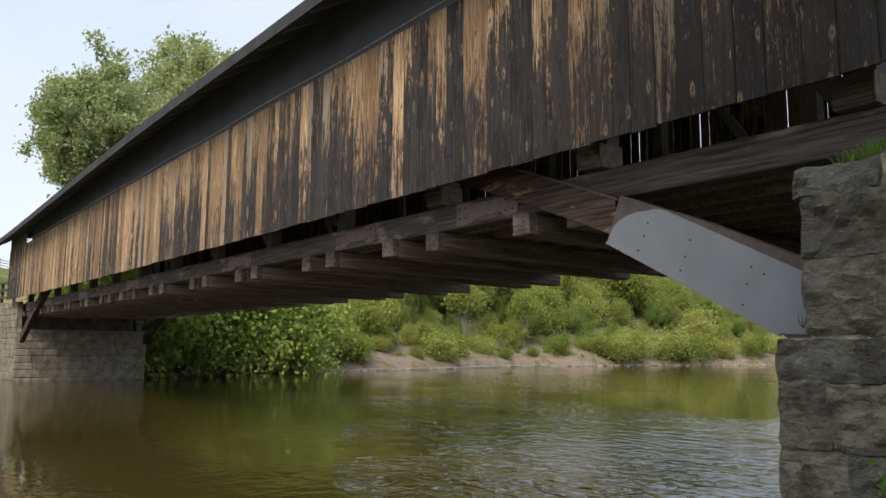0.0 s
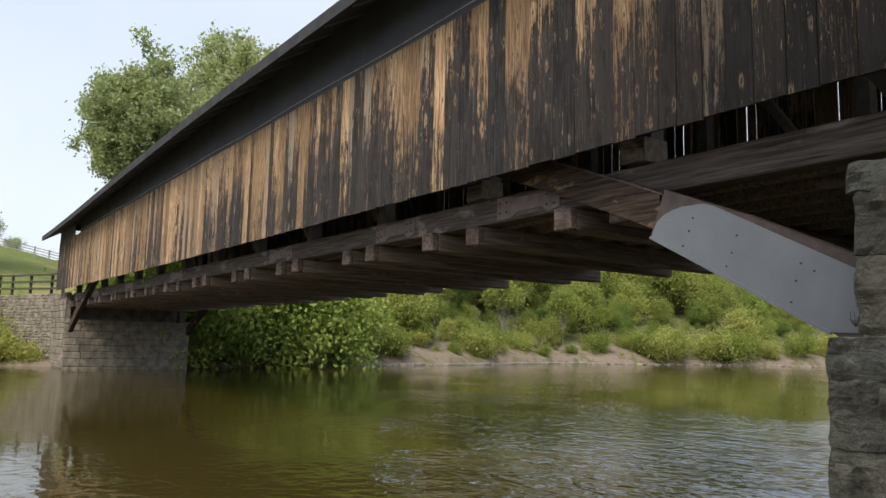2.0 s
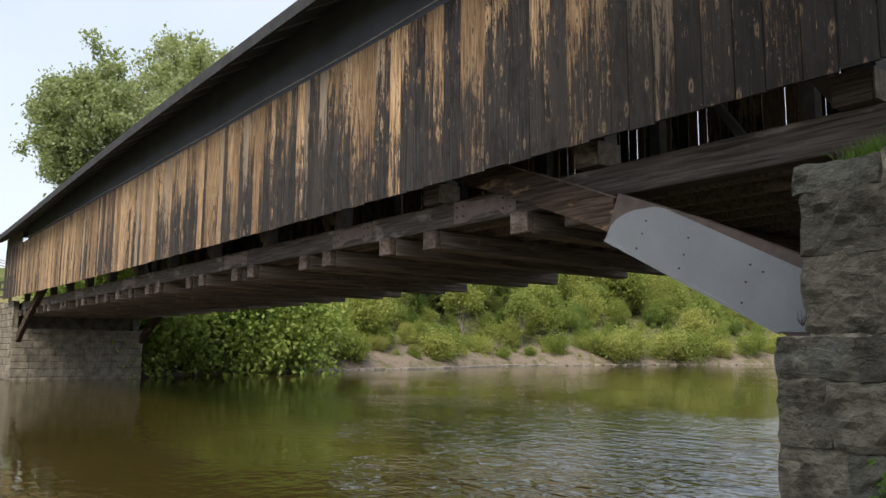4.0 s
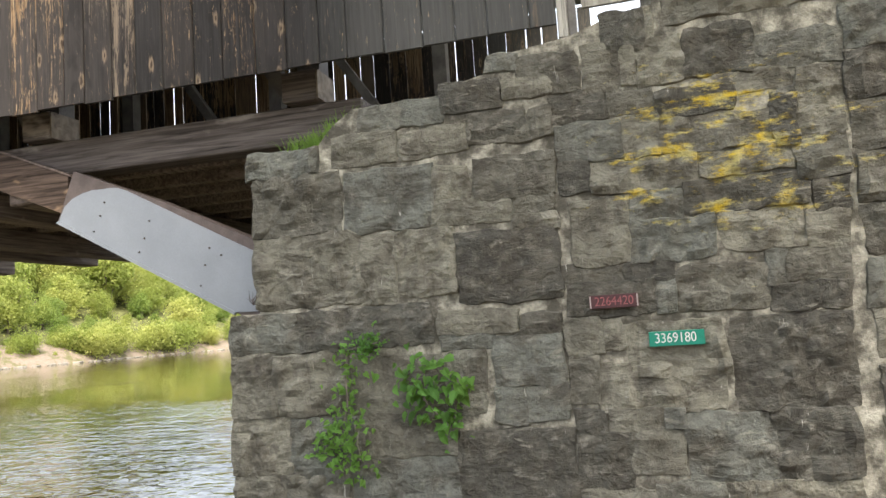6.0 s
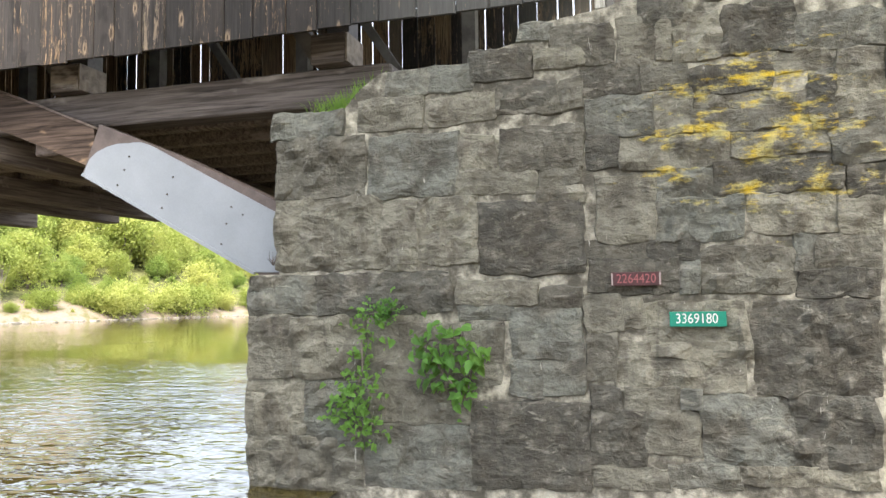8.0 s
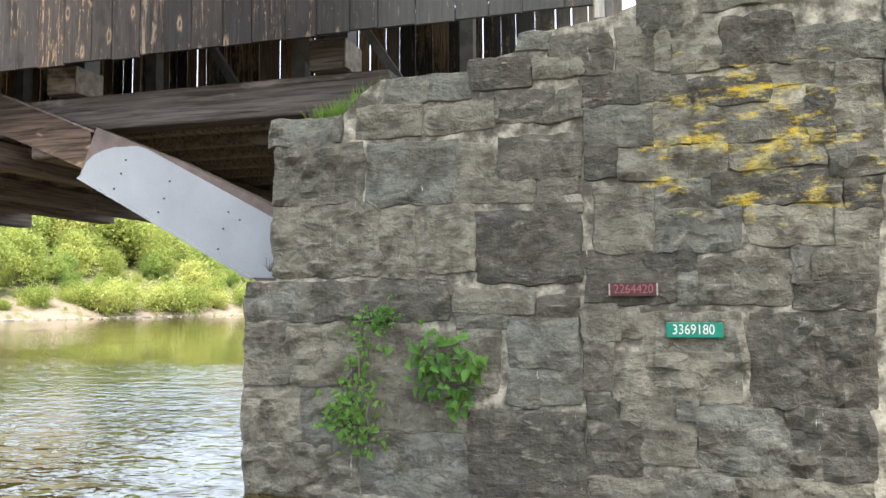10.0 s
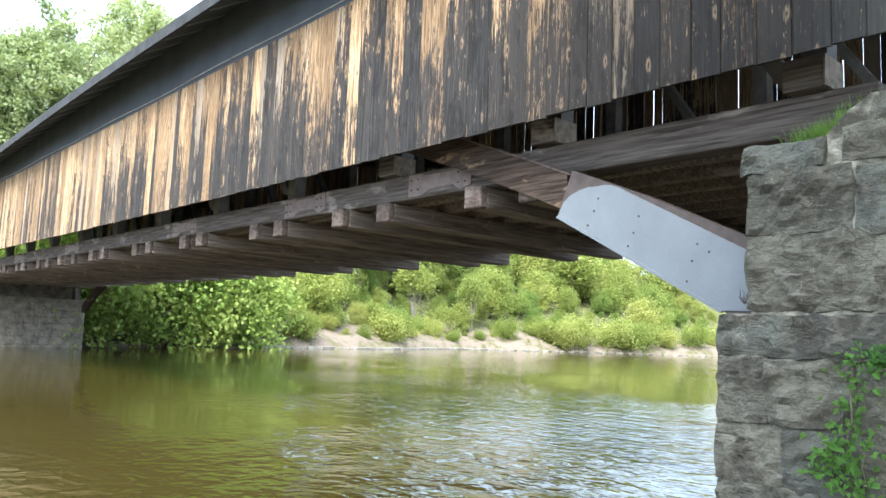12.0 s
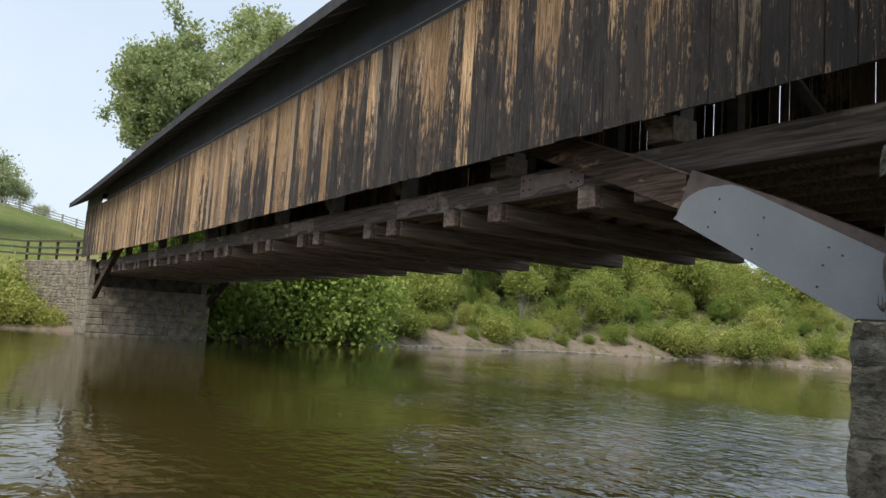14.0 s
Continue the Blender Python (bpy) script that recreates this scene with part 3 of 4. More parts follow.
for y0 in (0.435, WIDTH - 0.715):
    cas = part("arch_casing", prism([(-6.33, 3.27), (-6.10, 3.85), (-5.0, 3.40), (-3.62, 2.75), (-3.47, 2.68), (-3.47, 1.86), (-3.78, 1.90), (-4.08, 2.09)], y0, y0 + 0.27), PLATE_BROWN, bridge, "brown casing round the arch foot")
    if y0 < 1:
        edge = [(-6.30, 3.285), (-6.27, 3.36), (-6.22, 3.45), (-6.12, 3.525), (-5.98, 3.575), (-5.84, 3.60), (-5.70, 3.595), (-5.62, 3.60), (-5.52, 3.592), (-5.40, 3.55), (-3.47, 2.53), (-3.47, 2.07), (-4.06, 2.085)]
        sheet = part("metal_sheet", prism(edge, y0 - 0.012, y0 - 0.002), SHEET, cas, "pale grey painted sheet metal with a ragged upper edge")
        part("sheet_flange", prism([(-6.33, 3.262), (-6.30, 3.285), (-4.06, 2.085), (-4.09, 2.062)], y0 - 0.03, y0 + 0.02), SHEET, cas)
        for bx, bz in ((-5.68, 3.44), (-5.74, 3.29), (-5.83, 3.12), (-5.10, 3.17), (-5.17, 2.98), (-5.24, 2.83), (-4.36, 2.80), (-4.42, 2.62), (-4.48, 2.40), (-4.22, 2.71)):
            bm = bmesh.new()
            bmesh.ops.create_cone(bm, cap_ends=True, segments=8, radius1=0.012, radius2=0.009, depth=0.014, matrix=pose(bx, y0 - 0.018, bz, 90))
            part("bolt", bm, BOLT, sheet)

# ---- roof ----
xs = [-51.6 + 52.0 * i / 26 for i in range(27)]
for side in (0, 1):
    v, f = [], []
    for x in xs:
        e = eave(x)
        for yy, zz in ((-0.8, e), (WIDTH / 2, e + 2.9), (WIDTH / 2, e + 3.0), (-0.8, e + 0.1)):
            v.append((x, yy if side == 0 else WIDTH - yy, zz))
    for i in range(len(xs) - 1):
        for k in range(4):
            f.append((4 * i + k, 4 * i + (k + 1) % 4, 4 * i + 4 + (k + 1) % 4, 4 * i + 4 + k))
    f += [(0, 1, 2, 3), tuple(4 * (len(xs) - 1) + k for k in (3, 2, 1, 0))]
    part_py("roof_slope", v, f, ROOFWOOD, bridge, "dark shingled roof slope with open eaves")
    # smooth boarding under the rafters
    v, f = [], []
    for x in xs:
        e = eave(x)
        for yy, zz in ((-0.79, e - 0.13), (WIDTH / 2, e + 2.66), (WIDTH / 2, e + 2.68), (-0.79, e - 0.11)):
            v.append((x, yy if side == 0 else WIDTH - yy, zz))
    for i in range(len(xs) - 1):
        for k in range(4):
            f.append((4 * i + k, 4 * i + (k + 1) % 4, 4 * i + 4 + (k + 1) % 4, 4 * i + 4 + k))
    f += [(0, 1, 2, 3), tuple(4 * (len(xs) - 1) + k for k in (3, 2, 1, 0))]
    part_py("soffit", v, f, EAVE_SHADE, bridge, "smooth blue-grey boarding under the eaves")
    # fascia along the eave
    v, f = [], []
    for x in xs:
        e = eave(x)
        for yy, zz in ((-0.835, e - 0.14), (-0.803, e - 0.14), (-0.803, e + 0.13), (-0.835, e + 0.13)):
            v.append((x, yy if side == 0 else WIDTH - yy, zz))
    for i in range(len(xs) - 1):
        for k in range(4):
            f.append((4 * i + k, 4 * i + (k + 1) % 4, 4 * i + 4 + (k + 1) % 4, 4 * i + 4 + k))
    f += [(0, 1, 2, 3), tuple(4 * (len(xs) - 1) + k for k in (3, 2, 1, 0))]
    part_py("fascia", v, f, SHINGLE, bridge)
    for i in range(42):
        x = -50.8 + 1.2 * i
        e = eave(x)
        s = 1 if side == 0 else -1
        o = 0 if side == 0 else WIDTH
        v = []
        for xx in (x - 0.05, x + 0.05):
            v += [(xx, o - s * 0.78, e - 0.02), (xx, o + s * WIDTH / 2, e + 2.84), (xx, o + s * WIDTH / 2, e + 2.69), (xx, o - s * 0.70, e - 0.10)]
        part_py("rafter", v, [(0, 1, 2, 3), (7, 6, 5, 4), (0, 4, 5, 1), (1, 5, 6, 2), (2, 6, 7, 3), (3, 7, 4, 0)], ROOFWOOD, bridge)
for xg in (X_FAR + 0.05, X_NEAR - 0.2):
    e = eave(xg)
    bm = bmesh.new()
    for p in ((0.0, e + 0.5), (WIDTH, e + 0.5), (WIDTH / 2, e + 2.85)):
        bm.verts.new((xg, p[0], p[1]))
    bm.faces.new(list(bm.verts))
    r = bmesh.ops.extrude_face_region(bm, geom=bm.faces[:])
    bmesh.ops.translate(bm, vec=(0.04, 0, 0), verts=[q for q in r["geom"] if isinstance(q, bmesh.types.BMVert)])
    part("gable_boarding", bm, BOARD_IN, bridge)
# the boarded-up bay at the far portal, and the nailing rail above the siding
for y0 in (0.0, WIDTH - 0.03):
    part("portal_panel", one_box(X_FAR, -45.4, y0, y0 + 0.03, TOP + 0.002, 8.0), BOARD_IN, bridge)
    if y0 == 0:
        part("nailing_rail", one_box(X_FAR, X_NEAR, 0.034, 0.13, TOP - 0.16, TOP - 0.02), BOARD_IN, bridge)
# added smooth dark sheet that stands in for the shaded open bays behind the eave
v, f = [], []
for x in axis_steps([(-44.7, X_NEAR - 0.3, 26)]):
    for yy, zz in ((0.15, TOP - 0.3), (0.15, eave(x) + 0.52), (0.18, eave(x) + 0.52), (0.18, TOP - 0.3)):
        v.append((x, yy, zz))
for i in range(26):
    for k in range(4):
        f.append((4 * i + k, 4 * i + (k + 1) % 4, 4 * i + 4 + (k + 1) % 4, 4 * i + 4 + k))
f += [(0, 1, 2, 3), (107, 106, 105, 104)]
part_py("eave_boarding", v, f, EAVE_SHADE, bridge, "dark blue-grey sheet in place of the shaded gap behind the eave")
part("cable", tube(bmesh.new(), [(x, -0.03, TOP + 0.10 - 0.02 * math.sin(x * 0.9)) for x in axis_steps([(-46, -1, 40)])], [0.012] * 41, 6), GREYWOOD, bridge, "thin pale cable along the siding's top")
part("corner_post", one_box(X_NEAR + 0.004, X_NEAR + 0.10, -0.012, 0.12, 4.36, 8.6, bevel=0.006), GREYWOOD, bridge, "pale grey corner board")
part("portal_stile", one_box(X_NEAR + 0.104, X_NEAR + 0.17, 0.03, 0.14, 4.38, 8.6), BOARD_IN, bridge)

# ---- siding boards, each on its own ----
rng = random.Random(7)
SEAMS = (-0.41, -0.67, -1.06, -1.38, -1.70, -2.10, -2.48, -2.78, -3.14, -3.49, -3.86, -4.20, -4.57, -4.91, -5.21, -5.56, -5.83, -6.18, -6.53, -6.83, -7.21, -7.65, -8.15, -8.71, -9.13)


def board_edges():
    edges = list(SEAMS)
    while edges[-1] > X_FAR + 0.3:
        edges.append(edges[-1] - rng.choice((0.19, 0.23, 0.26, 0.30, 0.33)))
    edges[-1] = X_FAR
    return edges


def siding(y0, outward, edges, gap, top):
    for b, a in zip(edges, edges[1:]):
        g = gap * rng.choice((0.35, 0.6, 1.0, 1.6, 2.2)) if b > -7.5 or gap > 0.008 else 0.008
        zb = siding_foot((a + b) / 2) + rng.uniform(-0.012, 0.012)
        push = rng.uniform(0.0, 0.008)
        bm = bmesh.new()
        la, lb = a + g / 2, b - g / 2
        t = 0.026
        cols = []
        for z in (zb, zb + (top - zb) * 0.5, top):
            warp = rng.uniform(-0.003, 0.003)
            ys = (y0 - outward * push + warp, y0 - outward * push + warp + outward * t)
            cols.append([bm.verts.new((x, y, z)) for x, y in ((la, ys[0]), (la + 0.016, ys[0] - outward * 0.013), (lb - 0.016, ys[0] - outward * 0.013), (lb, ys[0]), (lb, ys[1]), (la, ys[1]))])
        for p, q in zip(cols, cols[1:]):
            for k in range(6):
                bm.faces.new((p[k], p[(k + 1) % 6], q[(k + 1) % 6], q[k]))
        bm.faces.new(cols[0])
        bm.faces.new(cols[-1][::-1])
        bmesh.ops.recalc_face_normals(bm, faces=bm.faces)
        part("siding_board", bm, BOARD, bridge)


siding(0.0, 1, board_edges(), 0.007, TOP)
siding(WIDTH, -1, board_edges(), 0.016, TOP + 0.44)

# ---- near abutment of coursed stone ----
abutment = tagged(empty("stone_abutment"), "mortared grey-brown stone abutment with yellow lichen and a stepped top", "bridge abutment")
FACE = -0.165
prof = [(-3.47, -1.5), (-3.47, 2.03), (-3.47, 3.38), (-3.52, 3.38), (-3.52, 3.55), (-2.8, 3.58), (-2.62, 3.78), (-2.40, 3.92), (-1.53, 3.93), (-1.45, 4.0), (-1.1, 4.07), (-1.08, 4.2), (-0.3, 4.30), (0.0, 4.40), (0.12, 4.44), (0.42, 4.47), (0.46, 4.9), (9.0, 5.6), (9.0, -1.5)]
part("mortar_core", prism(prof, FACE, 0.40), MORTAR, abutment, "pale crumbling lime mortar")
part("ledge_core", one_box(-3.76, -3.475, FACE, 7.2, -1.5, 2.03, bevel=0.02), MORTAR, abutment)
part("abutment_body", one_box(-3.45, 12.0, 0.402, 7.2, -1.5, 3.40), STONE, abutment)
part("bearing_block", one_box(-2.72, 12.0, 0.402, 7.2, 3.402, 3.88), STONE, abutment)


def rim(i, n, size):
    """Even steps with a narrow worn rim at both ends."""
    if i in (0, n):
        return i / n
    a = 0.014 / size
    return a + (1 - 2 * a) * (i - 1) / (n - 2)


def stone(x0, x1, z0, z1, grow=0.027):
    """One rock-faced stone: a rough front with worn, uneven edges."""
    x0, x1, z0, z1 = x0 - grow, x1 + grow, z0 - grow, z1 + grow
    cx, cz, w, h = (x0 + x1) / 2, (z0 + z1) / 2, x1 - x0, z1 - z0
    nx, nz = max(5, round(w / 0.055)), max(4, round(h / 0.055))
    seed = Vector((cx * 3.1, 7.7, cz * 5.3))
    proud = 0.010 + 0.030 * (noise.noise(seed * 2.3) + 0.5)
    rough = 0.012 + 0.048 * abs(noise.noise(seed * 1.7 + Vector((5, 5, 5))))
    if cx < -2.6 or cx > 0.2:
        rough += 0.032
    tilt, lean = noise.noise(seed + Vector((9, 1, 1))) * 0.05, noise.noise(seed + Vector((1, 9, 1))) * 0.06
    v = []
    for j in range(nz + 1):
        for i in range(nx + 1):
            u, t = rim(i, nx, w), rim(j, nz, h)
            x, z = x0 + w * u, z0 + h * t
            e = min(u * w, (1 - u) * w, t * h, (1 - t) * h)
            wx = noise.noise(Vector((cx * 7, 3.3, z * 4.2))) * 0.040 + noise.noise(Vector((x * 17, 1.3, z * 17))) * 0.020
            wz = noise.noise(Vector((x * 4.2, 8.3, cz * 7))) * 0.034 + noise.noise(Vector((x * 17, 6.3, z * 17))) * 0.020
            x += wx * abs(2 * u - 1)
            z += wz * abs(2 * t - 1)
            corner = max(0.0, abs(2 * u - 1) + abs(2 * t - 1) - 1.55)
            x -= corner * 0.022 * (1 if u > 0.5 else -1)
            z -= corner * 0.022 * (1 if t > 0.5 else -1)
            q = Vector((x * 3.4, cx * 9, z * 4.0))
            c = noise.voronoi(q * 1.1)[0]
            d = noise.fractal(q, 0.8, 2.1, 4) * rough + (c[1] - c[0]) * rough * 1.3 - rough * 0.3 + tilt * (u - 0.5) * w + lean * (t - 0.5) * h
            k = min(1.0, e / 0.03)
            y = FACE - max(0.004, proud + 0.008 + d) * k ** 0.6
            if e == 0:
                y = FACE + 0.008
            v.append((x, y, z))
    m = nx + 1
    f = [(j * m + i, j * m + i + 1, (j + 1) * m + i + 1, (j + 1) * m + i) for j in range(nz) for i in range(nx)]
    part_py("stone", v, f, STONE, abutment)


def lay(*stones):
    for s in stones:
        stone(*s)


lay((-3.55, -2.80, 3.34, 3.58), (-2.63, -2.00, 3.37, 3.66), (-1.94, -1.30, 3.38, 3.62), (-1.30, -0.71, 3.42, 3.65))
lay((-2.34, -1.92, 3.68, 3.90), (-1.92, -1.51, 3.69, 3.91), (-1.51, -0.96, 3.75, 4.01))
lay((-3.49, -2.58, 2.76, 3.33), (-2.53, -1.68, 2.73, 3.29), (-1.65, -1.32, 2.93, 3.23), (-1.67, -0.95, 2.71, 2.92), (-1.25, -0.53, 2.92, 3.29), (-0.90, -0.56, 2.76, 2.90), (-0.94, -0.54, 2.61, 2.74))
lay((-3.49, -2.39, 2.07, 2.74), (-2.39, -2.07, 2.05, 2.68), (-2.07, -1.48, 2.09, 2.68), (-1.46, -0.55, 1.99, 2.61))
lay((-3.77, -3.09, 1.89, 2.01), (-3.05, -1.75, 1.65, 2.01), (-1.68, -0.96, 1.72, 1.91), (-3.79, -2.98, 1.65, 1.88), (-1.66, -1.17, 1.59, 1.71), (-0.93, -0.59, 1.69, 1.85))
lay((-3.80, -3.32, 1.05, 1.62), (-3.31, -2.56, 1.05, 1.60), (-2.53, -1.65, 1.04, 1.54), (-1.63, -1.29, 1.00, 1.54), (-1.17, -0.58, 1.25, 1.67), (-1.21, -0.95, 0.92, 1.23), (-0.91, -0.57, 0.95, 1.23))
lay((-3.80, -3.18, 0.51, 1.03), (-3.18, -2.54, 0.45, 1.01), (-2.48, -1.56, 0.66, 1.02))
lay((-3.79, -2.63, 0.01, 0.49), (-2.57, -1.55, 0.08, 0.62), (-1.54, -0.53, 0.13, 0.85))
lay((-1.07, -0.80, 4.09, 4.23), (-0.80, -0.27, 3.81, 4.16), (-0.21, 0.08, 3.76, 4.18), (0.13, 0.24, 3.79, 4.17), (0.26, 0.63, 3.76, 4.15), (0.65, 1.19, 3.77, 4.18), (1.19, 1.87, 3.76, 4.04))
lay((-0.93, -0.50, 3.82, 3.98), (-1.25, -0.74, 3.47, 3.70), (-0.71, -0.52, 3.43, 3.69), (-0.50, -0.02, 3.51, 3.75), (-0.01, 0.36, 3.53, 3.72), (0.38, 1.01, 3.46, 3.68), (1.04, 1.45, 3.59, 3.75), (1.51, 1.84, 3.16, 3.71))
lay((-0.48, 0.07, 3.16, 3.49), (0.09, 0.37, 3.14, 3.50), (0.40, 1.27, 3.32, 3.42), (0.39, 1.27, 3.14, 3.30), (1.30, 1.48, 3.10, 3.56))
lay((-0.50, -0.24, 2.89, 3.16), (-0.21, 0.65, 2.85, 3.11), (0.69, 1.41, 2.91, 3.11), (1.43, 1.81, 2.81, 3.14))
lay((-0.42, 0.05, 2.25, 2.81), (0.10, 0.52, 2.59, 2.82), (0.55, 1.51, 2.61, 2.88), (1.54, 1.79, 2.54, 2.79))
lay((0.09, 0.76, 2.24, 2.57), (0.81, 1.45, 2.27, 2.57), (1.47, 1.77, 2.23, 2.52))
lay((-0.54, -0.01, 2.10, 2.23), (-0.48, 0.24, 1.81, 2.08), (0.01, 0.41, 2.09, 2.23), (0.25, 0.39, 1.79, 2.05), (0.42, 1.12, 1.78, 2.14), (1.14, 1.28, 1.96, 2.23), (1.29, 1.76, 1.97, 2.22), (1.16, 1.74, 1.75, 1.94))
lay((-0.54, -0.24, 1.49, 1.78), (-0.22, -0.05, 1.52, 1.76), (-0.04, 0.75, 1.27, 1.71), (0.81, 1.71, 0.98, 1.71))
lay((-0.54, -0.31, 1.08, 1.46), (-0.28, 0.73, 0.98, 1.38))
lay((-0.50, -0.27, 0.81, 0.99), (-0.23, 0.21, 0.82, 1.00), (0.24, 0.39, 0.83, 0.97))
lay((-0.50, -0.06, 0.36, 0.80), (-0.05, 0.37, 0.46, 0.80), (0.38, 1.06, 0.41, 0.94), (1.07, 1.67, 0.42, 0.96))
lay((-0.51, 0.09, 0.18, 0.34), (0.11, 0.65, 0.21, 0.38), (0.67, 1.65, 0.26, 0.39))

# stones above and beyond the signs' stretch
r2 = random.Random(3)
for z0, z1 in ((4.06, 4.44),):
    x = -0.02
    while x < 0.4:
        w = r2.uniform(0.3, 0.5)
        stone(x, min(0.42, x + w), z0 + 0.02, z1)
        x += w + 0.03
for k in range(12):
    z0 = 0.06 + k * 0.42
    x = 1.87 + r2.uniform(0, 0.03)
    while x < 4.6:
        w = r2.uniform(0.35, 0.85)
        stone(x, x + w, z0, z0 + 0.38)
        x += w + 0.04
x = 0.5
while x < 2.0:
    w = r2.uniform(0.4, 0.7)
    stone(x, x + w, 4.28, 4.62)
    x += w + 0.04

# the rail that goes on from the portal
rail = tagged(empty("guide_rail"), "grey weathered guide rail beside the bridge portal", "railing")
part("rail_board", one_box(-0.2, 6.0, 0.42, 0.47, 4.78, 4.92), GREYWOOD, rail)
for x in (0.35, 2.3, 4.3):
    part("rail_post", one_box(x, x + 0.12, 0.475, 0.60, 3.88, 5.0), GREYWOOD, rail)


# ---- number plates of the bridge on the stones ----
def lettering(text, size, x, z, y, width, material, parent):
    cu = bpy.data.curves.new("figures", "FONT")
    cu.body, cu.size, cu.extrude, cu.align_x, cu.align_y = text, size, 0.0015, "CENTER", "CENTER"
    tmp = bpy.data.objects.new("figures_tmp", cu)
    scene.collection.objects.link(tmp)
    bpy.context.view_layer.update()
    me = bpy.data.meshes.new_from_object(tmp.evaluated_get(bpy.context.evaluated_depsgraph_get()))
    bpy.data.objects.remove(tmp)
    xs_ = [q.co.x for q in me.vertices]
    me.transform(Matrix.Diagonal((width / (max(xs_) - min(xs_)), 1, 1, 1)))
    me.transform(pose(x, y, z, 90, 0, 0))
    me.materials.clear()
    me.materials.append(material)
    ob = new("figures", me)
    ob.parent = parent
    return ob


green = tagged(empty("green_sign"), "small green enamel plate with white figures on the stone wall", "sign")
part("plate", one_box(0.15, 0.592, -0.262, -0.195, 1.515, 1.637, bevel=0.003), SIGN_GREEN, green)
lettering("3369180", 0.115, 0.362, 1.578, -0.2645, 0.325, SIGN_WHITE, green)
red = tagged(empty("red_sign"), "small faded red plate with pale ends on the stone wall", "sign")
part("plate", one_box(-0.315, 0.095, -0.252, -0.195, 1.858, 1.972, bevel=0.003), SIGN_RED, red)
for a in (-0.311, 0.079):
    part("pale_end", one_box(a, a + 0.012, -0.2565, -0.2525, 1.864, 1.966), SIGN_EDGE, red)
lettering("2264420", 0.108, -0.108, 1.915, -0.2545, 0.32, SIGN_PINK, red)


# ---- leaves, plants, trees ----
def leaves(centres, spread, count, size, seed, squash=1.0, droop=0.0):
    """Many small bent leaves scattered round the given centres."""
    g = np.random.default_rng(seed)
    c = np.asarray(centres, float)
    idx = g.integers(0, len(c), count)
    p = c[idx] + g.normal(0, 1, (count, 3)) * np.array([spread, spread, spread * squash])
    a = g.normal(0, 1, (count, 3))
    a[:, 2] -= droop
    a /= np.linalg.norm(a, axis=1)[:, None]
    b = np.cross(a, g.normal(0, 1, (count, 3)))
    b /= np.linalg.norm(b, axis=1)[:, None]
    s = size * g.uniform(0.6, 1.35, count)[:, None]
    n = np.cross(a, b)
    v = np.empty((count, 4, 3))
    v[:, 0] = p - a * s
    v[:, 1] = p + b * s * 0.62 + n * s * 0.18
    v[:, 2] = p + a * s
    v[:, 3] = p - b * s * 0.62 + n * s * 0.18
    f = np.arange(count * 4).reshape(count, 4)
    return v.reshape(-1, 3).tolist(), f.tolist()


def crown_centres(n, rx, rz, zc, seed, low=-0.7):
    g = random.Random(seed)
    out = []
    while len(out) < n:
        d = Vector((g.gauss(0, 1), g.gauss(0, 1), g.gauss(0, 1))).normalized()
        if d.z < low:
            continue
        r = g.uniform(0.45, 1.0) * (1 + 0.42 * noise.noise(d * 1.8 + Vector((seed, 0, 0))))
        out.append((d.x * rx * r, d.y * rx * r, zc + d.z * rz * r))
    return out


def tree(name, label, category, h, rx, rz, leaf, material, n_cl, n_leaf, seed, trunk_r=0.18, low=-0.7, spread=0.55):
    t = tagged(empty(name), label, category)
    zc = h - rz
    cs = crown_centres(n_cl, rx, rz, zc, seed, low)
    g = random.Random(seed)
    bm = bmesh.new()
    bend = [(0.12 * h * 0.2 * math.sin(seed + k), 0.1 * h * 0.2 * math.cos(seed * 2 + k), h * 0.8 * k / 5 - 0.4) for k in range(6)]
    bend[0] = (0, 0, -0.5)
    tube(bm, bend, [trunk_r * (1.15 - 0.19 * k) for k in range(6)], 8)
    for c in cs[: min(14, n_cl)]:
        b = bend[g.randint(1, 3)]
        m = [(b[i] * 0.5 + c[i] * 0.5 + g.uniform(-0.2, 0.2)) for i in range(3)]
        tube(bm, [b, m, c], [trunk_r * 0.42, trunk_r * 0.25, trunk_r * 0.07], 5)
    part("trunk", bm, BARK, t)
    v, f = leaves(cs, spread, n_leaf, leaf, seed)
    part_py("crown", v, f, material, t)
    return t


def ground_pose(x, y, turn=0.0, s=1.0, sz=None, dz=0.0):
    return Matrix.Translation((x, y, height(x, y) + dz)) @ Matrix.Rotation(turn, 4, "Z") @ Matrix.Diagonal((s, s, sz or s, 1))


tr = random.Random(21)
kinds = [
    tree("bank_tree", "broad green deciduous tree on the river bank", "tree", 9.0, 3.2, 4.0, 0.17, LEAF_A, 60, 6400, 1, low=-0.85, spread=0.62),
    tree("bank_tree", "tall pale green tree on the river bank", "tree", 11.0, 2.8, 5.0, 0.17, LEAF_B, 60, 6200, 2, low=-0.85, spread=0.65),
    tree("bank_tree", "dense dark green tree on the river bank", "tree", 8.0, 3.0, 3.6, 0.16, LEAF_A, 54, 6400, 3, low=-0.85, spread=0.58),
    tree("bank_tree", "yellow-green young tree on the river bank", "tree", 7.5, 2.4, 3.5, 0.15, LEAF_B, 44, 5800, 4, low=-0.85, spread=0.55),
]
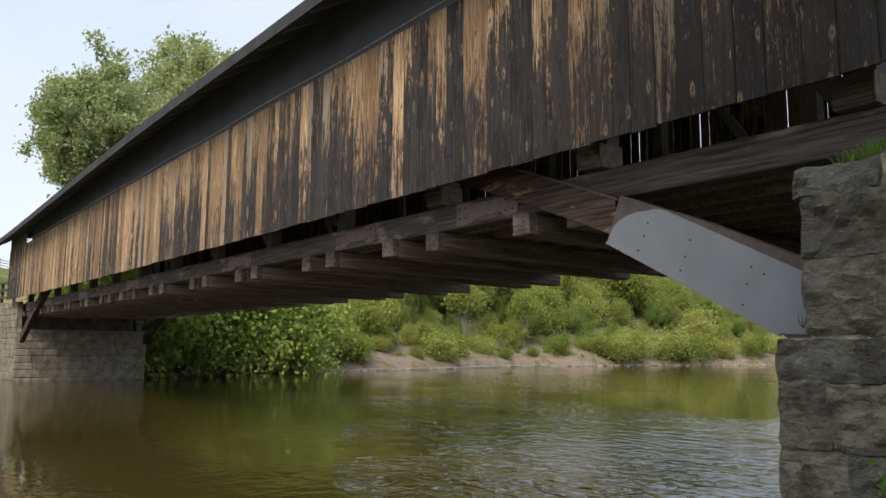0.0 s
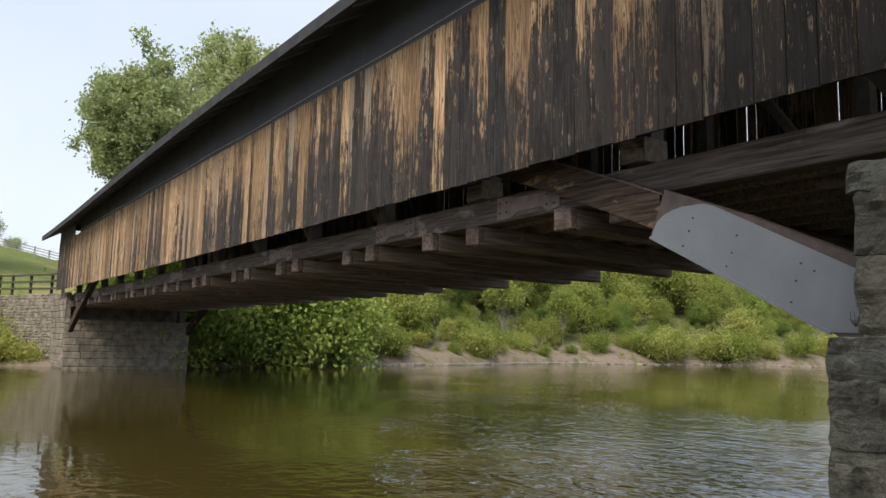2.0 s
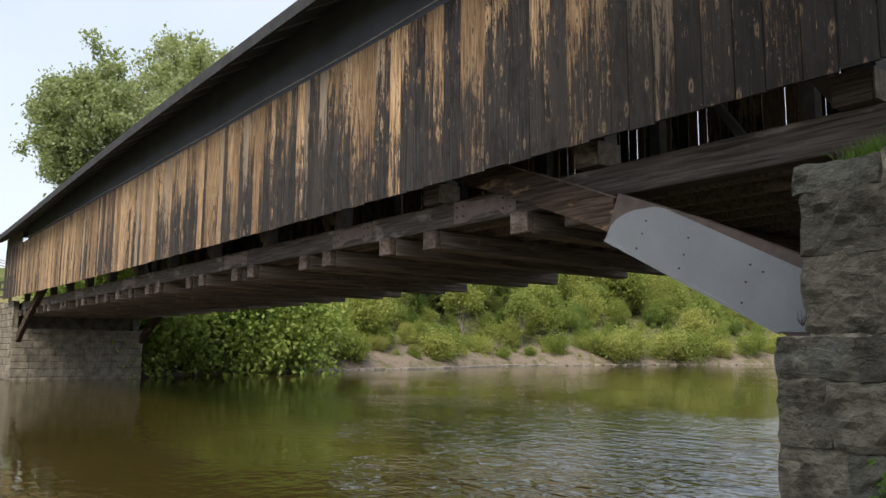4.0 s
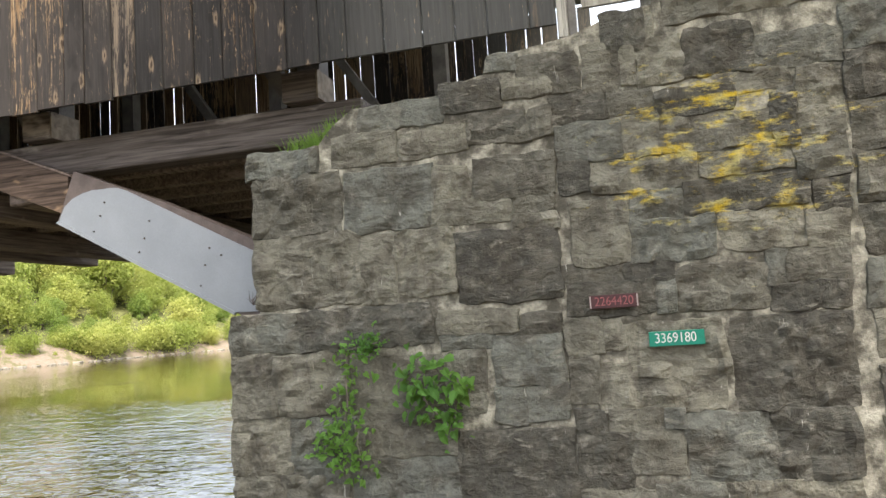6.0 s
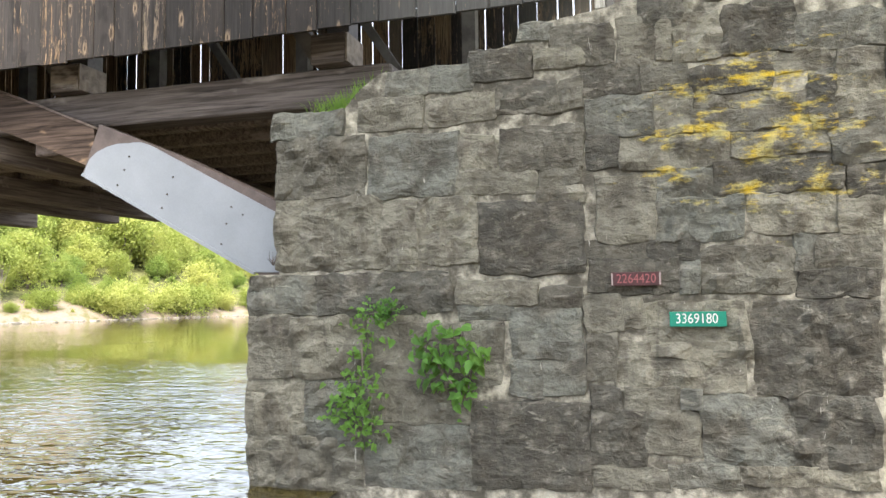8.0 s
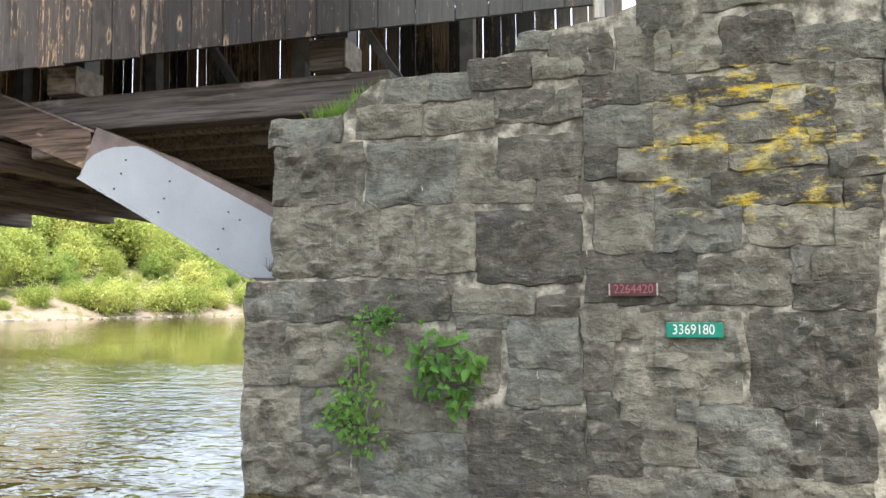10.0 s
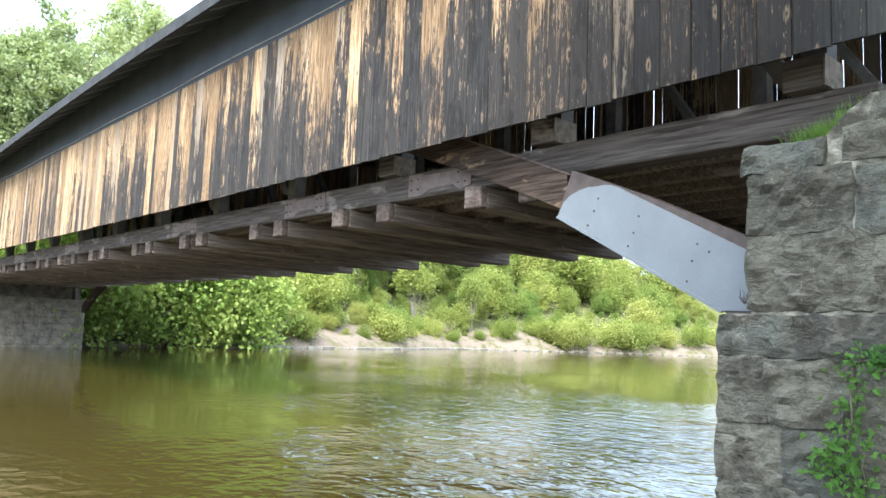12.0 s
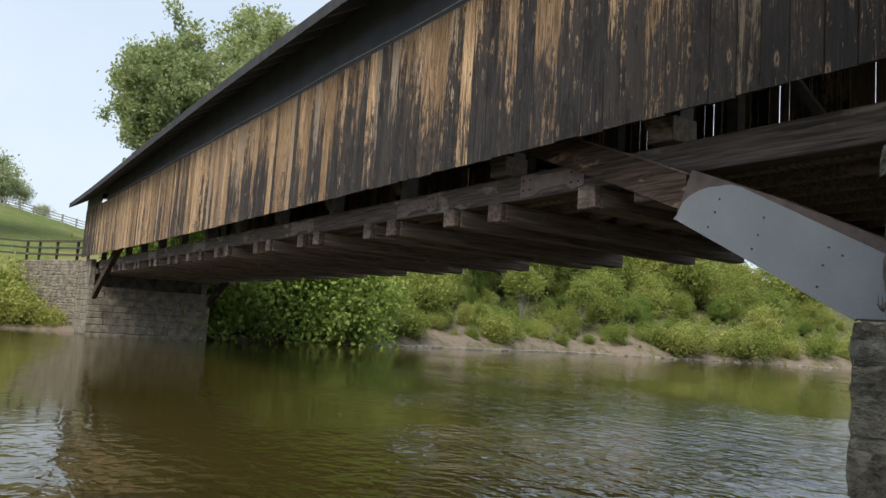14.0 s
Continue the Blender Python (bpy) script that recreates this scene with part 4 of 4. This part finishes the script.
bushes = [
    tree("bush", "low yellow-green bush at the water's edge", "bush", 2.6, 1.7, 1.4, 0.095, LEAF_B, 34, 4800, 11, 0.05, -0.9, 0.42),
    tree("bush", "rounded green bush on the bank", "bush", 3.4, 2.0, 1.8, 0.10, LEAF_A, 38, 5400, 12, 0.06, -0.9, 0.46),
    tree("bush", "loose willow-like bush on the bank", "bush", 3.0, 1.5, 1.6, 0.09, LEAF_B, 30, 4200, 13, 0.05, -0.9, 0.46),
]
for t in kinds:
    t["group"] = "trees on the far bank"
thicket = tree("bush", "dense fine-leaved thicket overhanging the water", "bush", 3.4, 2.0, 1.8, 0.075, LEAF_T, 80, 9000, 14, 0.05, -0.75, 0.34)
thickets = [thicket]
for t in bushes + thickets:
    t["group"] = "bushes on the far bank"
used = set()


def plant(pool, k, x, y, s, sz=None, dz=0.0):
    m = ground_pose(x, y, tr.uniform(0, 6.28), s, sz, dz)
    if (id(pool), k) in used:
        return copy_thing(pool[k], m)
    used.add((id(pool), k))
    pool[k].matrix_basis = m
    return pool[k]


# the wood behind the far bank
y = 10.0
while y < 120:
    for row_ in range(4):
        s = 5.6 + row_ * 4.4 + tr.uniform(-1.6, 1.6)
        yy = y + tr.uniform(-1.5, 1.5)
        plant(kinds, tr.choice((0, 1, 2, 3, 0, 2)), far_bank(yy) - s, yy, tr.uniform(0.6, 1.3) * (0.62 + 0.19 * row_), dz=-0.9)
    if y > 26:
        yy = y + tr.uniform(-2, 2)
        plant(kinds, tr.choice((0, 1, 2)), far_bank(yy) - 23.0 + tr.uniform(-2, 2), yy, tr.uniform(1.9, 2.4), dz=-0.8)
    y += 4.5
# taller trees that close the skyline where the river bends
for i in range(9):
    yy = 58.0 + i * 6.4
    plant(kinds, i % 3, far_bank(yy) - 30.0 + tr.uniform(-2, 2), yy, tr.uniform(2.2, 2.6), dz=-0.8)
# bushes along the water
y = 26.0
while y < 118:
    if tr.random() < 0.5:
        plant(bushes, tr.choice((0, 1, 2)), far_bank(y) - tr.uniform(3.4, 6.0), y, tr.uniform(0.5, 1.25), dz=-0.3)
    y += 2.6
for y, s, k, q in ((28.0, 1.0, 0, 0.75), (40.5, 1.6, 0, 0.9), (42.6, 1.8, 2, 0.8), (70.6, 0.9, 0, 1.0), (72.8, 0.8, 0, 1.15), (74.6, 0.6, 2, 0.9), (81.0, 0.7, 0, 1.2), (84.5, 0.5, 0, 1.2), (44.0, 2.6, 0, 0.75), (70.0, 2.2, 0, 0.9), (76.0, 2.0, 0, 1.1), (83.0, 2.6, 2, 0.9), (96.0, 2.2, 0, 1.0), (104.0, 2.4, 0, 1.1), (64.0, 3.0, 0, 0.8), (88.0, 1.8, 0, 1.0), (91.0, 2.0, 0, 0.8), (37.0, 2.2, 2, 0.8)):
    plant(bushes, k, far_bank(y) - s, y, q, dz=-0.1)
# low scrub on the bare slope, the pale ledge of stones at the waterline
y = 22.0
while y < 90:
    plant(bushes, tr.choice((0, 2, 2)), far_bank(y) - tr.uniform(1.2, 4.0), y, tr.uniform(0.22, 0.5), dz=-0.1)
    y += tr.uniform(1.2, 3.2)
for k in range(3):
    bm = one_box(-0.3, 0.3, -0.9, 0.9, -0.12, 0.14, bevel=0.05)
    for q in bm.verts:
        q.co += Vector((noise.noise(q.co * 2 + Vector((k * 5, 0, 0))), noise.noise(q.co * 2 + Vector((0, k * 5, 3))), 0.4 * noise.noise(q.co * 3))) * 0.16
    slab = tagged(part("shore_stone", bm, SHORE), "flat pale stone at the water's edge", "stone", "stones along the waterline")
    for i in range(16):
        yy = 23.0 + (i * 3 + k) * 1.55 + tr.uniform(-0.3, 0.3)
        m = Matrix.Translation((far_bank(yy) - 0.1, yy, 0.03)) @ Matrix.Rotation(0.29 + tr.uniform(-0.15, 0.15), 4, "Z") @ Matrix.Diagonal((tr.uniform(0.7, 1.2), tr.uniform(0.7, 1.5), tr.uniform(0.6, 1.1), 1))
        if i == 0:
            slab.matrix_basis = m
        else:
            copy_thing(slab, m)
slim = tree("slender_tree", "slender tree with a pale bare trunk on the bank", "tree", 7.5, 1.8, 1.9, 0.14, LEAF_A, 20, 4000, 51, 0.14, -0.4, 0.6)
next(c for c in slim.children if c.name.startswith("trunk")).data.materials[0] = PALEBARK
slim.matrix_basis = ground_pose(far_bank(50.0) - 5.2, 50.0, 0.4)
for yy, ss in ((61.0, 0.9),):
    copy_thing(slim, ground_pose(far_bank(yy) - 4.6, yy, yy, ss))
# the large thicket that overhangs the water beside the far abutment
for y, s, k, q in ((9.5, 1.4, 1, 1.6), (11.5, 0.0, 1, 1.5), (14.0, 0.2, 1, 1.6), (16.8, -0.4, 2, 1.6), (18.6, 0.2, 0, 1.5), (20.6, 0.8, 2, 1.4), (16.0, 3.5, 1, 1.9), (12.0, 4.5, 1, 2.0), (20.5, 3.0, 1, 1.6), (9.0, 5.0, 1, 1.9), (22.5, 3.5, 1, 1.2)):
    plant(thickets, 0, far_bank(y) - s, y, q, dz=-0.3)
# growth on the slope beside the far wing wall
for x, y, k, q in ((-54.6, -3.1, 0, 0.85), (-55.4, -4.0, 1, 1.25), (-54.4, -4.4, 2, 0.95), (-56.2, -6.4, 1, 1.45), (-55.3, -8.0, 1, 1.1), (-54.6, -7.0, 2, 0.9), (-54.6, -10.0, 1, 0.9), (-55.4, -12.5, 1, 1.0), (-57.6, -5.0, 1, 1.2), (-54.0, -16.0, 1, 1.3), (-54.2, -19.5, 1, 1.3), (-59.0, -11.5, 1, 1.0), (-57.0, -2.9, 1, 1.0), (-58.4, -3.6, 0, 1.2), (-59.8, -4.6, 2, 1.1), (-58.6, -7.4, 1, 1.2), (-60.4, -6.6, 0, 1.0), (-57.0, -9.6, 2, 1.2), (-61.0, -9.0, 1, 0.9), (-58.0, -14.0, 0, 1.2), (-62.5, -12.5, 2, 1.0), (-56.2, -10.8, 0, 0.9), (-54.2, -1.5, 1, 0.55), (-53.3, -0.8, 0, 0.45), (-56.6, -2.6, 2, 0.8), (-54.0, -2.4, 0, 0.6)):
    plant(bushes, k, x, y, q, dz=-0.5)

# big trees behind the far portal, and trees on the hilltop
big = [
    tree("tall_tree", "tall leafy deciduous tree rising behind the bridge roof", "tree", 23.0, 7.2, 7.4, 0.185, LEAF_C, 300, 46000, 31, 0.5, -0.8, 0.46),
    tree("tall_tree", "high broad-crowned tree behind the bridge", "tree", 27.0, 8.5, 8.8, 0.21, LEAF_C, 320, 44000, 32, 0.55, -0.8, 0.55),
]
used_big = [(-70.0, 9.4, 0, 0.92), (-76.0, 20.5, 1, 0.98), (-74.0, 32.0, 1, 1.1), (-78.0, 48.0, 0, 1.48), (-74.0, -15.6, 0, 1.25)]
for x, y, k, s in used_big:
    plant(big, k, x, y, s, dz=-0.4)
# the tree over the near bank, whose crown shades the wall
shade = tree("riverside_tree", "tall leafy tree on the near bank beside the abutment", "tree", 18.5, 5.6, 5.6, 0.24, LEAF_A, 70, 4600, 61, 0.34, -0.8, 0.8)
shade.matrix_basis = ground_pose(4.6, -8.6, 0.3, dz=-0.2)
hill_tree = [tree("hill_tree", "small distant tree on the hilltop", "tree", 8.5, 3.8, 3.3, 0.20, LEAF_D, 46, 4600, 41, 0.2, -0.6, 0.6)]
for x, y, s in ((-128.0, -9.0, 0.8), (-130.0, -7.0, 0.9), (-126.0, -3.2, 1.25), (-131.0, 0.2, 0.95), (-124.0, 4.5, 0.4), (-133.0, -13.0, 0.6), (-120.0, -24.0, 0.9), (-118.0, -32.0, 1.0)):
    plant(hill_tree, 0, x, y, s, dz=-0.4)

# ---- far abutment, with wing wall and fence ----
far_ab = tagged(empty("far_abutment"), "pale coursed stone abutment and wing wall on the far bank", "bridge abutment")
part("core", one_box(-51.5, -48.56, 0.34, 7.46, -1.2, 2.85), FARSTONE, far_ab)
part("bearing_wall", one_box(-53.0, -50.0, 0.34, 7.46, -1.2, 4.1), FARSTONE, far_ab)
rows = random.Random(5)


def ashlar(name, origin, along, length, z0, z1, course, wmin, wmax, uneven=0.0):
    """A face of coursed stones, joined, on a wall that runs along a given direction."""
    v, f = [], []
    ax, ay = along
    nxv, nyv = ay, -ax
    z = z0
    while z < z1 - 0.05:
        hgt = min(course * rows.uniform(0.8, 1.2), z1 - z)
        s = 0.0
        while s < length - 0.02:
            w = min(rows.uniform(wmin, wmax), length - s)
            p = rows.uniform(0.012, 0.04)
            b = len(v)
            jt = [rows.uniform(-uneven, uneven) for _ in range(16)]
            for t, zz, o in ((s + .01, z + .01, 0.0), (s + w - .01, z + .01, 0.0), (s + w - .01, z + hgt - .01, 0.0), (s + .01, z + hgt - .01, 0.0), (s + .04, z + .04, p), (s + w - .04, z + .04, p), (s + w - .04, z + hgt - .04, p), (s + .04, z + hgt - .04, p)):
                t, zz = t + jt[2 * (len(v) - b) % 8], zz + jt[2 * (len(v) - b) % 8 + 1]
                v.append((origin[0] + ax * t + nxv * o, origin[1] + ay * t + nyv * o, zz))
            f += [(b + 4, b + 5, b + 6, b + 7), (b, b + 1, b + 5, b + 4), (b + 1, b + 2, b + 6, b + 5), (b + 2, b + 3, b + 7, b + 6), (b + 3, b, b + 4, b + 7)]
            s += w
        z += hgt
    ob = part_py(name, v, f, FARSTONE, far_ab)
    ob["kind"] = "stuff"
    return ob


ashlar("front_facing", (-48.55, 0.34), (0, 1), 7.1, -0.3, 2.85, 0.42, 0.5, 1.1)
ashlar("flank_facing", (-53.0, 0.33), (1, 0), 4.45, -0.3, 4.45, 0.36, 0.3, 0.8)
part("flank_core", one_box(-53.0, -48.6, 0.335, 0.6, -1.2, 4.4), FARSTONE, far_ab)
wing_dir = (0.9333, 0.3590)
bm = bmesh.new()
plan = [(-60.0, -2.36), (-53.0, 0.33), (-53.0, 1.2), (-60.0, -1.4)]
lo_ = [bm.verts.new((x, y, -1.0)) for x, y in plan]
hi_ = [bm.verts.new((x, y, 4.5)) for x, y in plan]
bm.faces.new(lo_)
bm.faces.new(hi_[::-1])
for k in range(4):
    bm.faces.new((lo_[k], hi_[k], hi_[(k + 1) % 4], lo_[(k + 1) % 4]))
bmesh.ops.recalc_face_normals(bm, faces=bm.faces)
part("wing_core", bm, FARSTONE, far_ab)
ashlar("wing_facing", (-60.0, -2.38), wing_dir, 7.5, -0.3, 4.5, 0.21, 0.15, 0.6, 0.06)
for s in (0.40, 6.9):
    part("arch_seat", prism([(-49.0, 4.0), (-49.6, 4.0), (-49.4, 2.86), (-48.7, 2.86)], s, s + 0.3), CHORD, far_ab, "dark arch foot on the far ledge")

fence = tagged(empty("board_fence"), "dark wooden post-and-rail fence on the wing wall", "fence")
fx = [(-51.2, 0.5), (-53.6, 0.2), (-56.0, -0.7), (-58.4, -1.5), (-60.0, -2.1), (-61.2, -4.6)]
for (xa, ya), (xb, yb) in zip(fx, fx[1:]):
    zg = max(4.45, height(xa, ya)) if xa > -60.3 else height(xa, ya)
    part("fence_post", one_box(xa - 0.08, xa + 0.08, ya - 0.08, ya + 0.08, zg - 0.3, 5.75 + 0.02 * (-51 - xa)), FENCE, fence)
    for zr in (4.78, 5.22, 5.66):
        bm = bmesh.new()
        tube(bm, [(xa, ya - 0.1, zr + 0.02 * (-51 - xa)), (xb, yb - 0.1, zr + 0.02 * (-51 - xb))], [0.085, 0.085], 4)
        part("fence_rail", bm, FENCE, fence)

hill_fence = tagged(empty("hill_fence"), "pale post-and-rail fence along the road up the hill", "fence")
prev = None
for i in range(22):
    x, y = -113.0 + 0.38 * i, -22.0 + 1.6 * i
    z = height(x, y)
    part("fence_post", one_box(x - 0.09, x + 0.09, y - 0.09, y + 0.09, z - 0.3, z + 1.25), FENCE_PALE, hill_fence)
    if prev:
        for dz in (0.45, 0.8, 1.12):
            part("fence_rail", tube(bmesh.new(), [(prev[0], prev[1], prev[2] + dz), (x, y, z + dz)], [0.07, 0.07], 4), FENCE_PALE, hill_fence)
    prev = (x, y, z)

# ---- plants on the near wall ----
wv = random.Random(9)


def heart_leaves(centres, spread, count, size, seed):
    """Heart-shaped leaves, folded along the midrib, that turn their faces to the light."""
    g = random.Random(seed)
    outline = ((-0.72, 0.0), (-0.98, 0.34), (-0.55, 0.66), (0.10, 0.52), (1.0, 0.0), (0.10, -0.52), (-0.55, -0.66), (-0.98, -0.34))
    v, f = [], []
    for _ in range(count):
        i = g.randrange(len(centres) - 1)
        p = Vector(centres[i]).lerp(Vector(centres[i + 1]), g.random()) + Vector((g.gauss(0, spread), g.gauss(-0.03, spread * 0.5), g.gauss(0, spread)))
        n = Vector((g.gauss(0, 0.5), -0.8 + g.gauss(0, 0.3), 0.55 + g.gauss(0, 0.35))).normalized()
        a = Vector((g.gauss(0, 0.8), g.gauss(-0.2, 0.3), -0.7 + g.gauss(0, 0.4)))
        a = (a - n * a.dot(n)).normalized()
        b = n.cross(a)
        k = size * g.uniform(0.45, 1.3)
        m = len(v)
        for s_, w_ in outline:
            q = p + a * (s_ * k) + b * (w_ * k) + n * (k * (0.30 * abs(w_) - 0.22 * s_ * s_))
            v.append((q.x, min(q.y, -0.205), q.z))
        f += [(m, m + 1, m + 2, m + 3, m + 4), (m + 4, m + 5, m + 6, m + 7, m)]
    return v, f


def creeper(label, spine, count, spread, leaf, seed):
    t = tagged(empty("wall_plant"), label, "plant")
    part("stem", tube(bmesh.new(), spine, [0.010 - 0.006 * k / (len(spine) - 1) for k in range(len(spine))], 5), BARK, t)
    v, f = heart_leaves(spine, spread, count, leaf, seed)
    part_py("foliage", v, f, VINE, t)


creeper("bright green leafy seedling rooted in a wall joint", [(-1.62, -0.18, 0.88), (-1.70, -0.30, 1.02), (-1.78, -0.34, 1.12), (-1.85, -0.34, 1.25), (-2.0, -0.32, 1.34), (-1.75, -0.34, 1.36), (-1.6, -0.36, 1.2)], 100, 0.115, 0.058, 1)
creeper("green leafy shoot leaning from the wall", [(-1.60, -0.18, 0.9), (-1.52, -0.32, 1.15), (-1.44, -0.34, 1.28), (-1.36, -0.33, 1.33)], 34, 0.045, 0.055, 2)
creeper("trailing creeper hanging down the stone wall", [(-2.58, -0.19, 1.62), (-2.58, -0.25, 1.4), (-2.57, -0.26, 1.15), (-2.62, -0.28, 0.95), (-2.75, -0.30, 0.82), (-2.55, -0.30, 0.8), (-2.85, -0.28, 0.72), (-2.45, -0.28, 0.66), (-2.5, -0.26, 0.5)], 270, 0.10, 0.034, 3)
creeper("yellow-green tuft in a wall joint", [(-2.45, -0.18, 1.62), (-2.35, -0.24, 1.66), (-2.25, -0.26, 1.69), (-2.6, -0.25, 1.62)], 160, 0.06, 0.022, 4)
gt = tagged(empty("grass_tuft"), "tuft of bright grass on the abutment's cap stone", "grass")
v, f = [], []
for i in range(480):
    x, y = min(-2.45, max(-3.15, wv.gauss(-2.82, 0.14))), wv.uniform(-0.16, 0.1)
    z0 = 3.58 + max(0.0, (x + 2.8) * 0.9)
    hh, lx, ly, w = wv.uniform(0.06, 0.21), wv.gauss(0, 0.07), wv.gauss(-0.03, 0.06), 0.0035
    b = len(v)
    v += [(x - w, y, z0 - 0.02), (x + w, y, z0 - 0.02), (x + lx * 0.4 + w * 0.7, y + ly * 0.4, z0 + hh * 0.6), (x + lx, y + ly, z0 + hh), (x + lx * 0.4 - w * 0.7, y + ly * 0.4, z0 + hh * 0.6)]
    f.append((b, b + 1, b + 2, b + 3, b + 4))
part_py("grass_blade", v, f, VINE, gt)["kind"] = "stuff"

# drift wood and a dry bush on the bank
log = tagged(part("fallen_log", tube(bmesh.new(), [(far_bank(34) - 0.6, 33.0, 0.35), (far_bank(34) - 3.0, 31.5, 1.6), (far_bank(33) - 5.5, 30.0, 3.0)], [0.09, 0.08, 0.05], 7), STRAW), "bare fallen branch on the bank", "log")
for y, s, q in ((18.6, -1.0, 1.5), (55.0, 3.2, 1.1)):
    d = tagged(empty("dry_bush"), "dead grey brushwood on the river bank", "bush")
    bm = bmesh.new()
    x = far_bank(y) - s
    z = max(0.2, height(x, y))
    for i in range(70):
        a, e_ = wv.uniform(0, 6.28), wv.uniform(0.2, 1.4)
        L = wv.uniform(0.8, 1.9) * q
        tip = (x + math.cos(a) * math.cos(e_) * L, y + math.sin(a) * math.cos(e_) * L, z + math.sin(e_) * L)
        tube(bm, [(x, y, z), tip], [0.03, 0.012], 3)
    part("twigs", bm, STRAW, d)

# ---- dry growth in the joints by the arch foot and on the cap stone ----
for name_, label_, c0, n_, L in (("dry_root", "dry dark creeper roots beside the arch foot", (-3.52, -0.19, 2.12), 8, 0.16), ("dry_twig", "small dark dead twig on the cap stone", (-3.08, -0.1, 3.56), 16, 0.2)):
    t = tagged(empty(name_), label_, "plant")
    bm = bmesh.new()
    for i in range(n_):
        p = [Vector(c0)]
        d = Vector((wv.uniform(-0.6, 0.5), wv.uniform(-0.25, 0.0), wv.uniform(0.3, 1.0))).normalized()
        for k in range(4):
            d = (d + Vector((wv.gauss(0, 0.4), wv.gauss(0, 0.15), wv.gauss(0, 0.3)))).normalized()
            p.append(p[-1] + d * L / 4)
        tube(bm, [tuple(q) for q in p], [0.006, 0.005, 0.004, 0.003, 0.002], 4)
    part("stems", bm, BOLT, t)
